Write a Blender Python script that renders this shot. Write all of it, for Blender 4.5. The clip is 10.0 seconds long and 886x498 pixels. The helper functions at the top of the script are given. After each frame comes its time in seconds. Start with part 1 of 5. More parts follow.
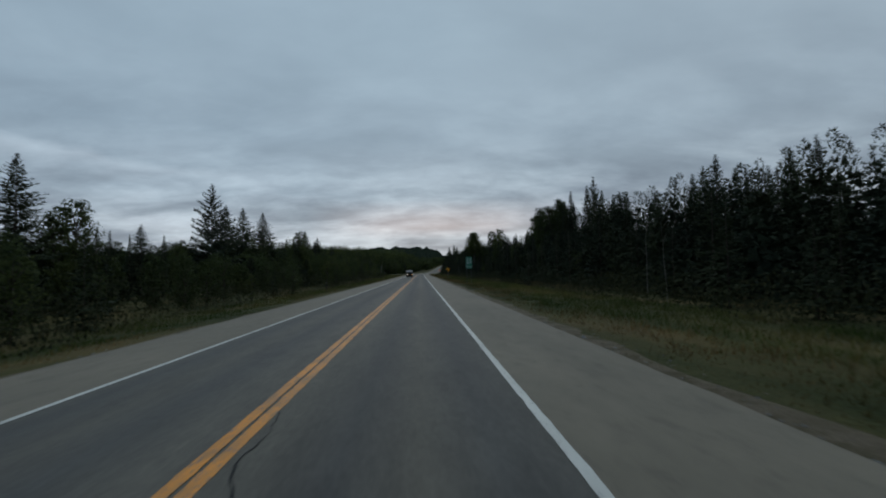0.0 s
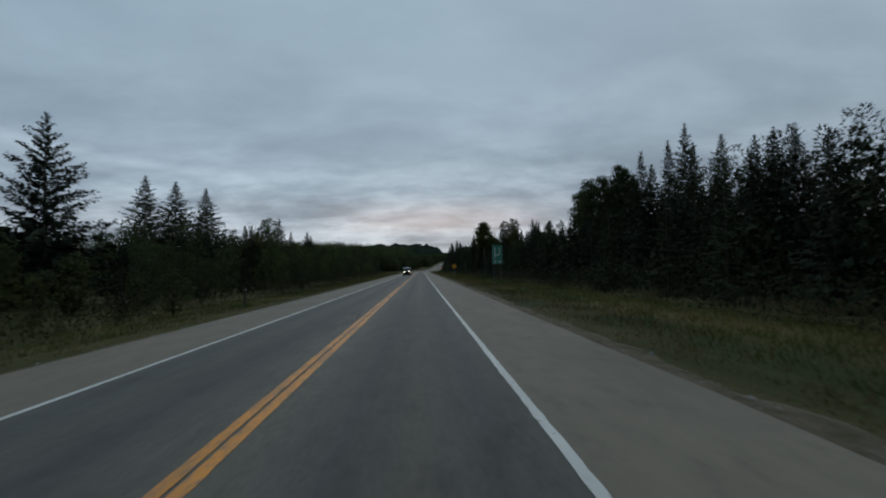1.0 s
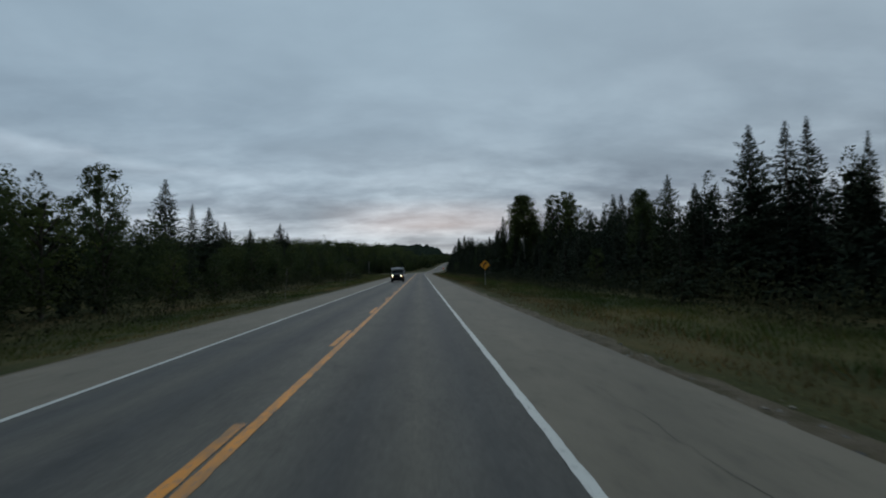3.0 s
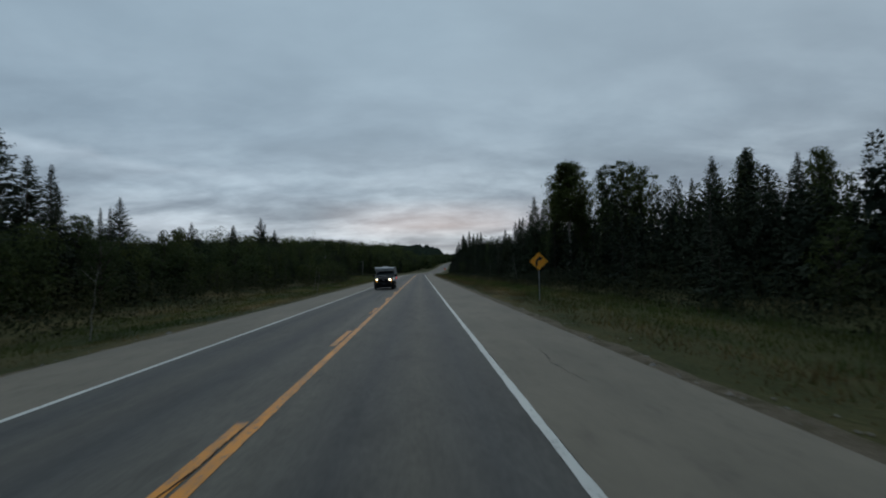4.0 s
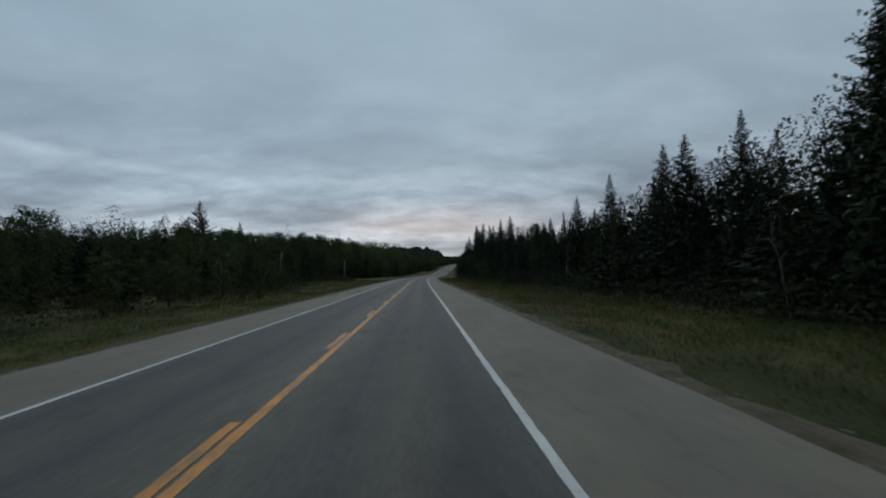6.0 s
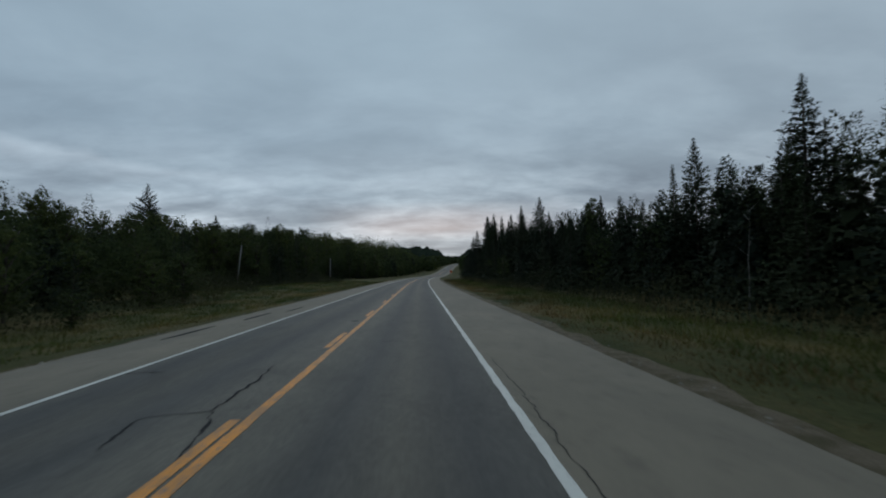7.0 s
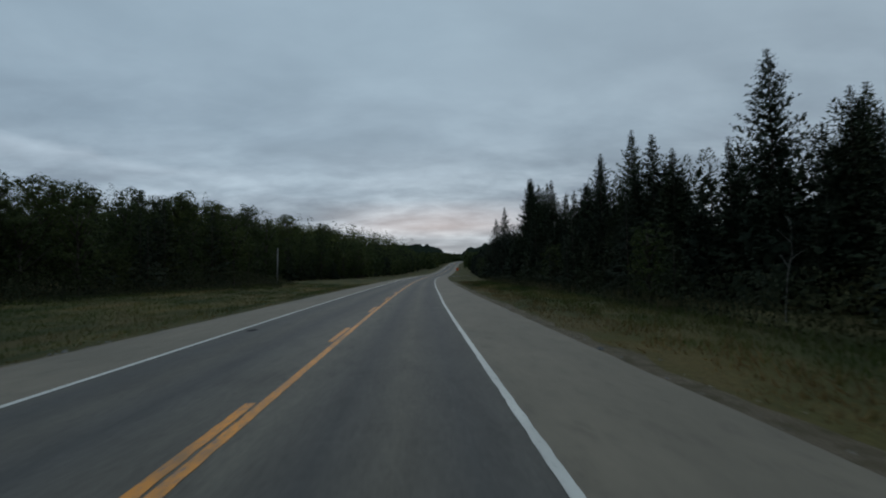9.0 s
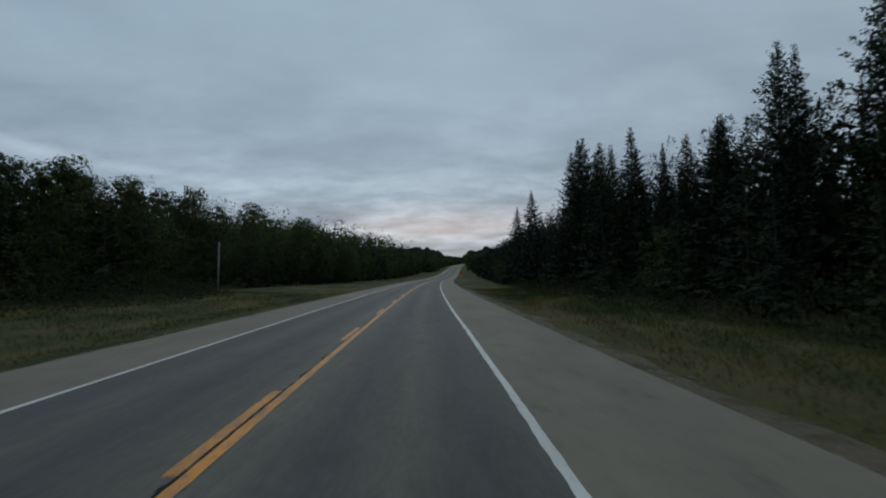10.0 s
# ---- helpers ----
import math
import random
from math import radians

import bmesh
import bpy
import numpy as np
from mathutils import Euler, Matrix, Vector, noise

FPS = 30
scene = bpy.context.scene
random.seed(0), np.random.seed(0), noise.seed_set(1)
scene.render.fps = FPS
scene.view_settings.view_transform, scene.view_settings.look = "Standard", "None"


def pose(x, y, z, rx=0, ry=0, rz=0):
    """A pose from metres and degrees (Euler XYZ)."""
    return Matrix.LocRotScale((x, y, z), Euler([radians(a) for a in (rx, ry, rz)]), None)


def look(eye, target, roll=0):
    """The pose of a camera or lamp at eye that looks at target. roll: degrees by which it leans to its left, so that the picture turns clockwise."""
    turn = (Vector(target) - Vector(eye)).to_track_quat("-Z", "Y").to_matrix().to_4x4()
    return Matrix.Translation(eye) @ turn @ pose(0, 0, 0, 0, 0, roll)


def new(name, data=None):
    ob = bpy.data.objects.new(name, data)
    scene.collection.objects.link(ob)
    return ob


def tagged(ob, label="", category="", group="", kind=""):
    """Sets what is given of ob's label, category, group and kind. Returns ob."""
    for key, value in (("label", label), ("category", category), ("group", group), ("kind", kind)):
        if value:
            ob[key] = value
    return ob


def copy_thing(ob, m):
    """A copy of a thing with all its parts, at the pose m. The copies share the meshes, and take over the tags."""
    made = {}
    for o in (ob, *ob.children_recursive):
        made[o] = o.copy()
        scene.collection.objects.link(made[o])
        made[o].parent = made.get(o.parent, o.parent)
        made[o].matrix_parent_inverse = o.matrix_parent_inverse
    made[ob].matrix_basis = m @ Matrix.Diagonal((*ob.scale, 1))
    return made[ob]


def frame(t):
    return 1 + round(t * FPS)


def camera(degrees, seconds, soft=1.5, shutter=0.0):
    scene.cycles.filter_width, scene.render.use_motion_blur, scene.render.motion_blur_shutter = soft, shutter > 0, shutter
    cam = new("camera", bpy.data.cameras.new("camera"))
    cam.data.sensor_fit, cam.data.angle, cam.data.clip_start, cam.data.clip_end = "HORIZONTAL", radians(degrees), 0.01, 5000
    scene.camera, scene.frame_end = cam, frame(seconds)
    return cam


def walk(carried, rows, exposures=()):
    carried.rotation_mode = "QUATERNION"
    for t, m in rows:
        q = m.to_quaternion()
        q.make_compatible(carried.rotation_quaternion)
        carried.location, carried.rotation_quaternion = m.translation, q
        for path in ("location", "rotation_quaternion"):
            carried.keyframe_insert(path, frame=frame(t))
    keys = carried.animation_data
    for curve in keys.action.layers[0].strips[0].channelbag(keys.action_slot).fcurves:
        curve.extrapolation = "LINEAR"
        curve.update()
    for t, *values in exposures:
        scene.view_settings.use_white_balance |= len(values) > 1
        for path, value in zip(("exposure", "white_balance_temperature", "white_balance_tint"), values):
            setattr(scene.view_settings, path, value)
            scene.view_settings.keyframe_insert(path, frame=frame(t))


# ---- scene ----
# ------------------------------------------------------------ camera
cam = camera(86.1, 10.0, soft=2.0, shutter=0.12)
SPEED = 27.1
# seconds, sideways, pitch, roll
DRIVE = [
    (0.0, -0.05, 2.67, 1.15), (0.5, -0.05, 2.47, 1.15), (1.0, -0.01, 2.33, 1.15), (1.5, -0.03, 2.26, 1.15),
    (2.0, -0.03, 2.47, 1.15), (2.5, -0.03, 2.47, 1.15), (4.0, -0.03, 2.54, 1.15), (4.5, 0.00, 2.67, 1.15),
    (5.0, 0.06, 2.88, 1.15), (5.5, 0.09, 2.88, 1.15), (7.0, 0.16, 2.88, 1.15), (7.5, 0.18, 2.60, 1.15),
    (8.0, 0.19, 2.81, 1.15), (8.5, 0.20, 2.88, 1.15), (9.0, 0.20, 2.67, 1.15), (9.5, 0.20, 3.01, 1.15),
    (10.0, 0.22, 3.08, 1.15),
]
walk(cam, [(t, pose(x, SPEED * t, 1.856, 90 + p, r, -2.69)) for t, x, p, r in DRIVE])

# ------------------------------------------------------------ sky and light
SKY = 1.14
world = bpy.data.worlds.new("overcast_dusk")
scene.world = world
world.use_nodes = True
wt = world.node_tree


def wnode(kind, **kw):
    n = wt.nodes.new(kind)
    for k, v in kw.items():
        n.inputs[k].default_value = v
    return n


def wmath(op, a, b=None, c=None):
    n = wt.nodes.new("ShaderNodeMath")
    n.operation = op
    for i, v in enumerate((a, b, c)):
        if v is None:
            continue
        if isinstance(v, (int, float)):
            n.inputs[i].default_value = v
        else:
            wt.links.new(v, n.inputs[i])
    return n.outputs[0]


def wramp(fac, stops):
    n = wt.nodes.new("ShaderNodeValToRGB")
    while len(n.color_ramp.elements) < len(stops):
        n.color_ramp.elements.new(0.5)
    for e, (p, c) in zip(n.color_ramp.elements, stops):
        e.position, e.color = p, (*c, 1)
    wt.links.new(fac, n.inputs[0])
    return n.outputs[0]


def wmix(kind, fac, a, b):
    n = wt.nodes.new("ShaderNodeMix")
    n.data_type, n.blend_type = "RGBA", kind
    for s, v in ((n.inputs[0], fac), (n.inputs[6], a), (n.inputs[7], b)):
        if isinstance(v, (int, float)):
            s.default_value = v
        elif isinstance(v, tuple):
            s.default_value = (*v, 1)
        else:
            wt.links.new(v, s)
    return n.outputs[2]


tc = wt.nodes.new("ShaderNodeTexCoord")
sep = wt.nodes.new("ShaderNodeSeparateXYZ")
wt.links.new(tc.outputs["Generated"], sep.inputs[0])
dx, dy, dz = sep.outputs
up = wmath("MAXIMUM", dz, 0.0)
deck = wmath("ADD", up, 0.26)
comb = wt.nodes.new("ShaderNodeCombineXYZ")
wt.links.new(wmath("DIVIDE", dx, deck), comb.inputs[0])
wt.links.new(wmath("DIVIDE", dy, deck), comb.inputs[1])


def cloud_noise(scale, stretch, detail, rough, shift=0.0, turn=0.0):
    mp = wt.nodes.new("ShaderNodeMapping")
    mp.inputs["Scale"].default_value = (stretch, 1, 1)
    mp.inputs["Location"].default_value = (shift, shift * 0.7, 0)
    mp.inputs["Rotation"].default_value = (0, 0, turn)
    wt.links.new(comb.outputs[0], mp.inputs[0])
    n = wnode("ShaderNodeTexNoise", Scale=scale, Detail=detail, Roughness=rough, Distortion=0.3)
    wt.links.new(mp.outputs[0], n.inputs["Vector"])
    return n.outputs[0]


base = wramp(up, [(0.0, (0.44, 0.485, 0.525)), (0.035, (0.415, 0.462, 0.508)), (0.06, (0.365, 0.412, 0.46)), (0.09, (0.345, 0.398, 0.452)), (0.16, (0.275, 0.345, 0.412)),
                  (0.27, (0.262, 0.342, 0.416)), (0.5, (0.298, 0.393, 0.472)), (0.62, (0.32, 0.412, 0.49)), (1.0, (0.66, 0.80, 0.92))])
broad = wramp(cloud_noise(0.75, 0.6, 4, 0.5, 3.1, 0.3), [(0.36, (0.90, 0.90, 0.91)), (0.50, (1, 1, 1)), (0.66, (1.12, 1.11, 1.10))])
lumps = wramp(cloud_noise(2.9, 0.60, 6, 0.52, 8.4, 0.12), [(0.36, (0.66, 0.68, 0.70)), (0.46, (0.90, 0.91, 0.92)), (0.53, (1.10, 1.10, 1.09)), (0.60, (1.30, 1.28, 1.25)), (0.70, (1.40, 1.37, 1.34))])
wisps = wramp(cloud_noise(8.0, 0.7, 5, 0.58, 1.9, 0.05), [(0.35, (0.88, 0.88, 0.89)), (0.65, (1.12, 1.12, 1.11))])
banked = wramp(up, [(0.0, (0.75, 0.75, 0.75)), (0.05, (1, 1, 1)), (0.15, (0.85, 0.85, 0.85)), (0.24, (0.36, 0.36, 0.36)), (0.40, (0.13, 0.13, 0.13))])
sky = wmix("MULTIPLY", 1.0, base, broad)
span3 = wt.nodes.new("ShaderNodeMapRange")
span3.inputs[1].default_value, span3.inputs[2].default_value = -0.75, 0.1
wt.links.new(dx, span3.inputs[0])
sky = wmix("MULTIPLY", 1.0, sky, wramp(span3.outputs[0], [(0.0, (0.86, 0.88, 0.90)), (1.0, (1, 1, 1))]))
span5 = wt.nodes.new("ShaderNodeMapRange")
span5.inputs[1].default_value, span5.inputs[2].default_value = 0.0, 0.6
wt.links.new(dx, span5.inputs[0])
sky = wmix("MULTIPLY", 1.0, sky, wramp(span5.outputs[0], [(0.0, (1, 1, 1)), (1.0, (1.03, 1.0, 0.98))]))
sky = wmix("MIX", banked, sky, wmix("MULTIPLY", 1.0, wmix("MULTIPLY", 1.0, sky, lumps), wisps))
# dusk: the sky behind, to the east, is darker than the west ahead
span4 = wt.nodes.new("ShaderNodeMapRange")
span4.inputs[1].default_value, span4.inputs[2].default_value = -0.7, 0.35
wt.links.new(dy, span4.inputs[0])
sky = wmix("MULTIPLY", 1.0, sky, wramp(span4.outputs[0], [(0.0, (0.34, 0.37, 0.42)), (0.5, (0.66, 0.69, 0.73)), (1.0, (1, 1, 1))]))
# lit rim of a cloud bank, falling from the left
rim_at = wmath("ADD", wmath("MULTIPLY", dx, -0.139), 0.132)
ripple = wmath("MULTIPLY", wmath("SUBTRACT", cloud_noise(2.2, 1.0, 5, 0.55, 5.0), 0.5), 0.09)
over = wmath("ADD", wmath("SUBTRACT", dz, rim_at), ripple)
span = wt.nodes.new("ShaderNodeMapRange")
span.inputs[1].default_value, span.inputs[2].default_value = -0.10, 0.04
wt.links.new(over, span.inputs[0])
rim = wramp(span.outputs[0], [(0.0, (0, 0, 0)), (0.45, (0.35, 0.35, 0.35)), (0.66, (1, 1, 1)), (0.80, (0.12, 0.12, 0.12)), (1.0, (0, 0, 0))])
span2 = wt.nodes.new("ShaderNodeMapRange")
span2.inputs[1].default_value, span2.inputs[2].default_value = -0.20, -0.62
wt.links.new(dx, span2.inputs[0])
sky = wmix("ADD", 1.0, sky, wmix("MULTIPLY", 1.0, wmix("MULTIPLY", 1.0, rim, span2.outputs[0]), (0.105, 0.112, 0.118)))
# last pink light low in the west, ahead
low = wramp(up, [(0.0, (0.0, 0.0, 0.0)), (0.066, (0.05, 0.05, 0.05)), (0.092, (1, 1, 1)), (0.115, (0.8, 0.8, 0.8)), (0.15, (0, 0, 0))])
west = wramp(wmath("ABSOLUTE", wmath("SUBTRACT", dx, 0.04)), [(0.0, (1, 1, 1)), (0.12, (0.8, 0.8, 0.8)), (0.27, (0, 0, 0))])
glow = wmix("MULTIPLY", 1.0, wmix("MULTIPLY", 1.0, low, west), (0.165, 0.100, 0.068))
sky = wmix("ADD", 1.0, sky, glow)
nishita = wt.nodes.new("ShaderNodeTexSky")
nishita.sky_type, nishita.sun_disc = "NISHITA", False
nishita.sun_elevation, nishita.sun_rotation = radians(8), radians(0)
sky = wmix("ADD", 0.0006, sky, nishita.outputs[0])
bg = wt.nodes["Background"]
wt.links.new(sky, bg.inputs[0])
bg.inputs[1].default_value = SKY

sun = new("sun", bpy.data.lights.new("sun", "SUN"))
sun.data.energy, sun.data.angle, sun.data.color = 0.12, radians(40), (1.0, 0.93, 0.86)
sun.matrix_world = look((0, 0, 60), (0, -60, 30))

# ------------------------------------------------------------ materials


def material(name, rough=0.8, metal=0.0, colour=(0.5, 0.5, 0.5), spec=0.5):
    m = bpy.data.materials.new(name)
    m.use_nodes = True
    b = m.node_tree.nodes["Principled BSDF"]
    b.inputs["Base Color"].default_value = (*colour, 1)
    b.inputs["Roughness"].default_value = rough
    b.inputs["Metallic"].default_value = metal
    b.inputs["Specular IOR Level"].default_value = spec
    return m


class Tree:
    """Small helper round a material's node tree."""

    def __init__(self, m):
        self.t = m.node_tree
        self.b = self.t.nodes["Principled BSDF"]

    def put(self, kind, **kw):
        n = self.t.nodes.new(kind)
        for k, v in kw.items():
            n.inputs[k].default_value = v
        return n

    def link(self, a, b):
        self.t.links.new(a, b)

    def noise(self, vec, scale, detail=4, rough=0.55, stretch=None):
        if stretch:
            mp = self.put("ShaderNodeMapping", Scale=stretch)
            self.link(vec, mp.inputs[0])
            vec = mp.outputs[0]
        n = self.put("ShaderNodeTexNoise", Scale=scale, Detail=detail, Roughness=rough)
        self.link(vec, n.inputs["Vector"])
        return n.outputs[0]

    def ramp(self, fac, stops):
        n = self.put("ShaderNodeValToRGB")
        while len(n.color_ramp.elements) < len(stops):
            n.color_ramp.elements.new(0.5)
        for e, (p, c) in zip(n.color_ramp.elements, stops):
            e.position, e.color = p, (*c, 1) if isinstance(c, tuple) else (c, c, c, 1)
        self.link(fac, n.inputs[0])
        return n.outputs[0]

    def mix(self, kind, fac, a, b):
        n = self.put("ShaderNodeMix")
        n.data_type, n.blend_type = "RGBA", kind
        for s, v in ((n.inputs[0], fac), (n.inputs[6], a), (n.inputs[7], b)):
            if isinstance(v, (int, float)):
                s.default_value = v
            elif isinstance(v, tuple):
                s.default_value = (*v, 1)
            else:
                self.link(v, s)
        return n.outputs[2]

    def uv(self):
        return self.put("ShaderNodeTexCoord").outputs["UV"]

    def obj(self):
        return self.put("ShaderNodeTexCoord").outputs["Object"]

    def colour(self, out):
        self.link(out, self.b.inputs["Base Color"])

    def see_through(self, out, share):
        """A share of the light passes through the thin blade or leaf."""
        back, both = self.put("ShaderNodeBsdfTranslucent"), self.put("ShaderNodeMixShader")
        self.link(out, back.inputs[0])
        both.inputs[0].default_value = share
        self.link(self.b.outputs[0], both.inputs[1])
        self.link(back.outputs[0], both.inputs[2])
        self.link(both.outputs[0], self.t.nodes["Material Output"].inputs[0])

    def bump(self, fac, strength, distance=0.01):
        n = self.put("ShaderNodeBump", Strength=strength, Distance=distance)
        self.link(fac, n.inputs["Height"])
        self.link(n.outputs[0], self.b.inputs["Normal"])


def asphalt_material():
    m = material("asphalt", 0.74, spec=0.42)
    n = Tree(m)
    uv = n.uv()
    s = n.put("ShaderNodeSeparateXYZ")
    n.link(uv, s.inputs[0])
    # across the road: worn wheel tracks darker, dusty strip between and beside the centre line lighter
    across = n.put("ShaderNodeMapRange")
    n.link(s.outputs[0], across.inputs[0])
    across.inputs[1].default_value, across.inputs[2].default_value = -4.0, 4.0
    tracks = n.ramp(across.outputs[0], [(0.03, (1.12, 1.08, 0.98)), (0.12, (0.70, 0.72, 0.74)), (0.22, (1.08, 1.04, 0.94)), (0.32, (0.66, 0.68, 0.70)),
                                        (0.43, (1.25, 1.20, 1.08)), (0.50, (1.38, 1.32, 1.18)), (0.56, (1.25, 1.20, 1.06)), (0.66, (0.69, 0.71, 0.73)),
                                        (0.76, (1.18, 1.12, 0.98)), (0.86, (0.69, 0.71, 0.73)), (0.95, (0.95, 0.94, 0.90))])
    patch = n.ramp(n.noise(uv, 0.6, 5, 0.6, (1, 0.06, 1)), [(0.32, 0.74), (0.52, 1.0), (0.70, 1.18)])
    grain = n.ramp(n.noise(uv, 90, 3, 0.7), [(0.3, 0.62), (0.7, 1.38)])
    blot = n.ramp(n.noise(uv, 3.0, 7, 0.70, (1, 0.22, 1)), [(0.3, 0.76), (0.5, 1.0), (0.7, 1.20)])
    stain = n.ramp(n.noise(uv, 0.9, 6, 0.66, (1, 0.45, 1)), [(0.30, 0.70), (0.46, 1.0), (0.60, 1.0), (0.74, 1.16)])
    c = n.mix("MULTIPLY", 1, (0.074, 0.070, 0.061), tracks)
    fleck = n.ramp(n.noise(uv, 14, 4, 0.75, (1, 0.35, 1)), [(0.3, 0.78), (0.7, 1.22)])
    for f in (patch, grain, blot, stain, fleck):
        c = n.mix("MULTIPLY", 1, c, f)
    n.colour(c)
    n.bump(n.noise(uv, 120, 2), 0.35, 0.004)
    return m


def shoulder_material():
    m = material("shoulder_asphalt", 0.78, spec=0.42)
    n = Tree(m)
    uv = n.uv()
    c = n.ramp(n.noise(uv, 0.5, 5, 0.6, (1, 0.3, 1)), [(0.3, (0.119, 0.103, 0.074)), (0.7, (0.170, 0.145, 0.104))])
    c = n.mix("MULTIPLY", 1, c, n.ramp(n.noise(uv, 70, 3, 0.7), [(0.3, 0.75), (0.7, 1.25)]))
    c = n.mix("MULTIPLY", 1, c, n.ramp(n.noise(uv, 2.4, 7, 0.72, (1, 0.4, 1)), [(0.28, 0.68), (0.46, 1.0), (0.7, 1.12)]))
    n.colour(c)
    n.bump(n.noise(uv, 90, 3), 0.5, 0.006)
    return m


def gravel_material():
    m = material("gravel_edge", 0.95, spec=0.2)
    n = Tree(m)
    uv = n.uv()
    c = n.ramp(n.noise(uv, 26, 5, 0.75), [(0.3, (0.055, 0.043, 0.028)), (0.52, (0.130, 0.104, 0.070)), (0.70, (0.27, 0.225, 0.165))])
    c = n.mix("MIX", n.ramp(n.noise(uv, 1.4, 5, 0.65), [(0.46, 0.0), (0.62, 0.85)]), c, (0.060, 0.052, 0.024))
    n.colour(c)
    n.bump(n.noise(uv, 22, 4, 0.7), 0.9, 0.05)
    return m


def paint_material(name, col, wear, fade=0.0):
    m = material(name, 0.55, spec=0.45)
    n = Tree(m)
    uv = n.uv()
    chips = n.ramp(n.noise(uv, 11, 6, 0.72), [(wear - 0.05, 1.0), (wear + 0.03, 0.0)])
    dirt = n.ramp(n.noise(uv, 1.3, 4, 0.6, (1, 0.3, 1)), [(0.3, 0.78), (0.7, 1.05)])
    c = n.mix("MULTIPLY", 1, col, dirt)
    if fade:
        thin = n.ramp(n.noise(uv, 2.6, 6, 0.7, (1, 0.35, 1)), [(0.44, 0.0), (0.66, fade)])
        c = n.mix("MIX", thin, c, (0.17, 0.105, 0.045))
    n.colour(n.mix("MIX", chips, c, (0.11, 0.11, 0.11)))
    n.bump(n.noise(uv, 90, 2), 0.25, 0.003)
    return m


def soil_material():
    m = material("verge_soil", 0.95, spec=0.1)
    n = Tree(m)
    o = n.obj()
    c = n.ramp(n.noise(o, 0.30, 6, 0.65, (1, 0.30, 1)), [(0.3, (0.030, 0.042, 0.015)), (0.5, (0.068, 0.066, 0.026)), (0.7, (0.118, 0.090, 0.043))])
    c = n.mix("MULTIPLY", 1, c, n.ramp(n.noise(o, 0.11, 3, 0.6, (1, 0.5, 1)), [(0.36, (0.60, 0.72, 0.66)), (0.5, (1, 1, 1)), (0.64, (1.25, 1.15, 1.05))]))
    c = n.mix("MULTIPLY", 1, c, n.ramp(n.noise(o, 9, 5, 0.7), [(0.3, 0.6), (0.7, 1.3)]))
    n.colour(c)
    n.bump(n.noise(o, 6, 5, 0.7), 0.8, 0.12)
    return m


def leafy_material(name, stops, rough=0.75, thin=0.0):
    """Leaves or needles: tint from tree to tree and bough to bough, a little from leaf to leaf."""
    m = material(name, rough, spec=0.06)
    n = Tree(m)
    leaf = n.put("ShaderNodeNewGeometry").outputs["Random Per Island"]
    bough = n.ramp(n.noise(n.obj(), 0.45, 4, 0.6), [(0.32, 0.0), (0.68, 1.0)])
    c = n.ramp(n.mix("MIX", 0.42, bough, leaf), stops)
    tree = n.noise(n.obj(), 0.13, 2, 0.5)
    c = n.mix("MULTIPLY", 1, c, n.ramp(tree, [(0.34, (0.74, 0.80, 0.86)), (0.50, (1, 1, 1)), (0.66, (1.34, 1.20, 0.96))]))
    info = n.put("ShaderNodeObjectInfo").outputs["Random"]
    c = n.mix("MULTIPLY", 1, c, n.ramp(info, [(0.0, (0.72, 0.75, 0.80)), (0.5, (1, 1, 1)), (1.0, (1.30, 1.22, 1.0))]))
    n.colour(c)
    if thin:
        n.see_through(c, thin)
    return m


def grass_material(name, stops):
    """Patches of colour along the verge, varied from blade to blade; light shows through the blades."""
    m = material(name, 0.8, spec=0.05)
    n = Tree(m)
    c = n.ramp(n.noise(n.obj(), 0.30, 5, 0.66, (1, 0.30, 1)), stops)
    c = n.mix("MULTIPLY", 1, c, n.ramp(n.noise(n.obj(), 0.11, 3, 0.6, (1, 0.5, 1)), [(0.36, (0.60, 0.72, 0.66)), (0.5, (1, 1, 1)), (0.64, (1.32, 1.2, 1.1))]))
    r = n.put("ShaderNodeNewGeometry").outputs["Random Per Island"]
    c = n.mix("MULTIPLY", 1, c, n.ramp(r, [(0.0, (0.82, 0.83, 0.80)), (0.8, (1.12, 1.10, 1.08)), (1.0, (1.5, 1.42, 1.3))]))
    n.colour(c)
    n.see_through(c, 0.45)
    return m


def bark_material(name, a, b, scale=6.0):
    m = material(name, 0.9, spec=0.2)
    n = Tree(m)
    o = n.obj()
    f = n.noise(o, scale, 5, 0.65, (1, 1, 0.25))
    n.colour(n.ramp(f, [(0.35, a), (0.65, b)]))
    n.bump(f, 0.7, 0.03)
    return m


def plain_material(name, colour, rough=0.5, metal=0.0, wear=0.12, scale=8.0, bump=0.05):
    m = material(name, rough, metal, colour)
    n = Tree(m)
    f = n.noise(n.obj(), scale, 5, 0.6)
    n.colour(n.mix("MULTIPLY", 1, colour, n.ramp(f, [(0.3, 1.0 - wear), (0.7, 1.0 + wear)])))
    if bump:
        n.bump(n.noise(n.obj(), scale * 6, 3), bump, 0.005)
    return m


def glow_material(name, colour, power):
    m = material(name, 0.3, 0.0, colour)
    b = m.node_tree.nodes["Principled BSDF"]
    b.inputs["Emission Color"].default_value = (*colour, 1)
    b.inputs["Emission Strength"].default_value = power
    return m


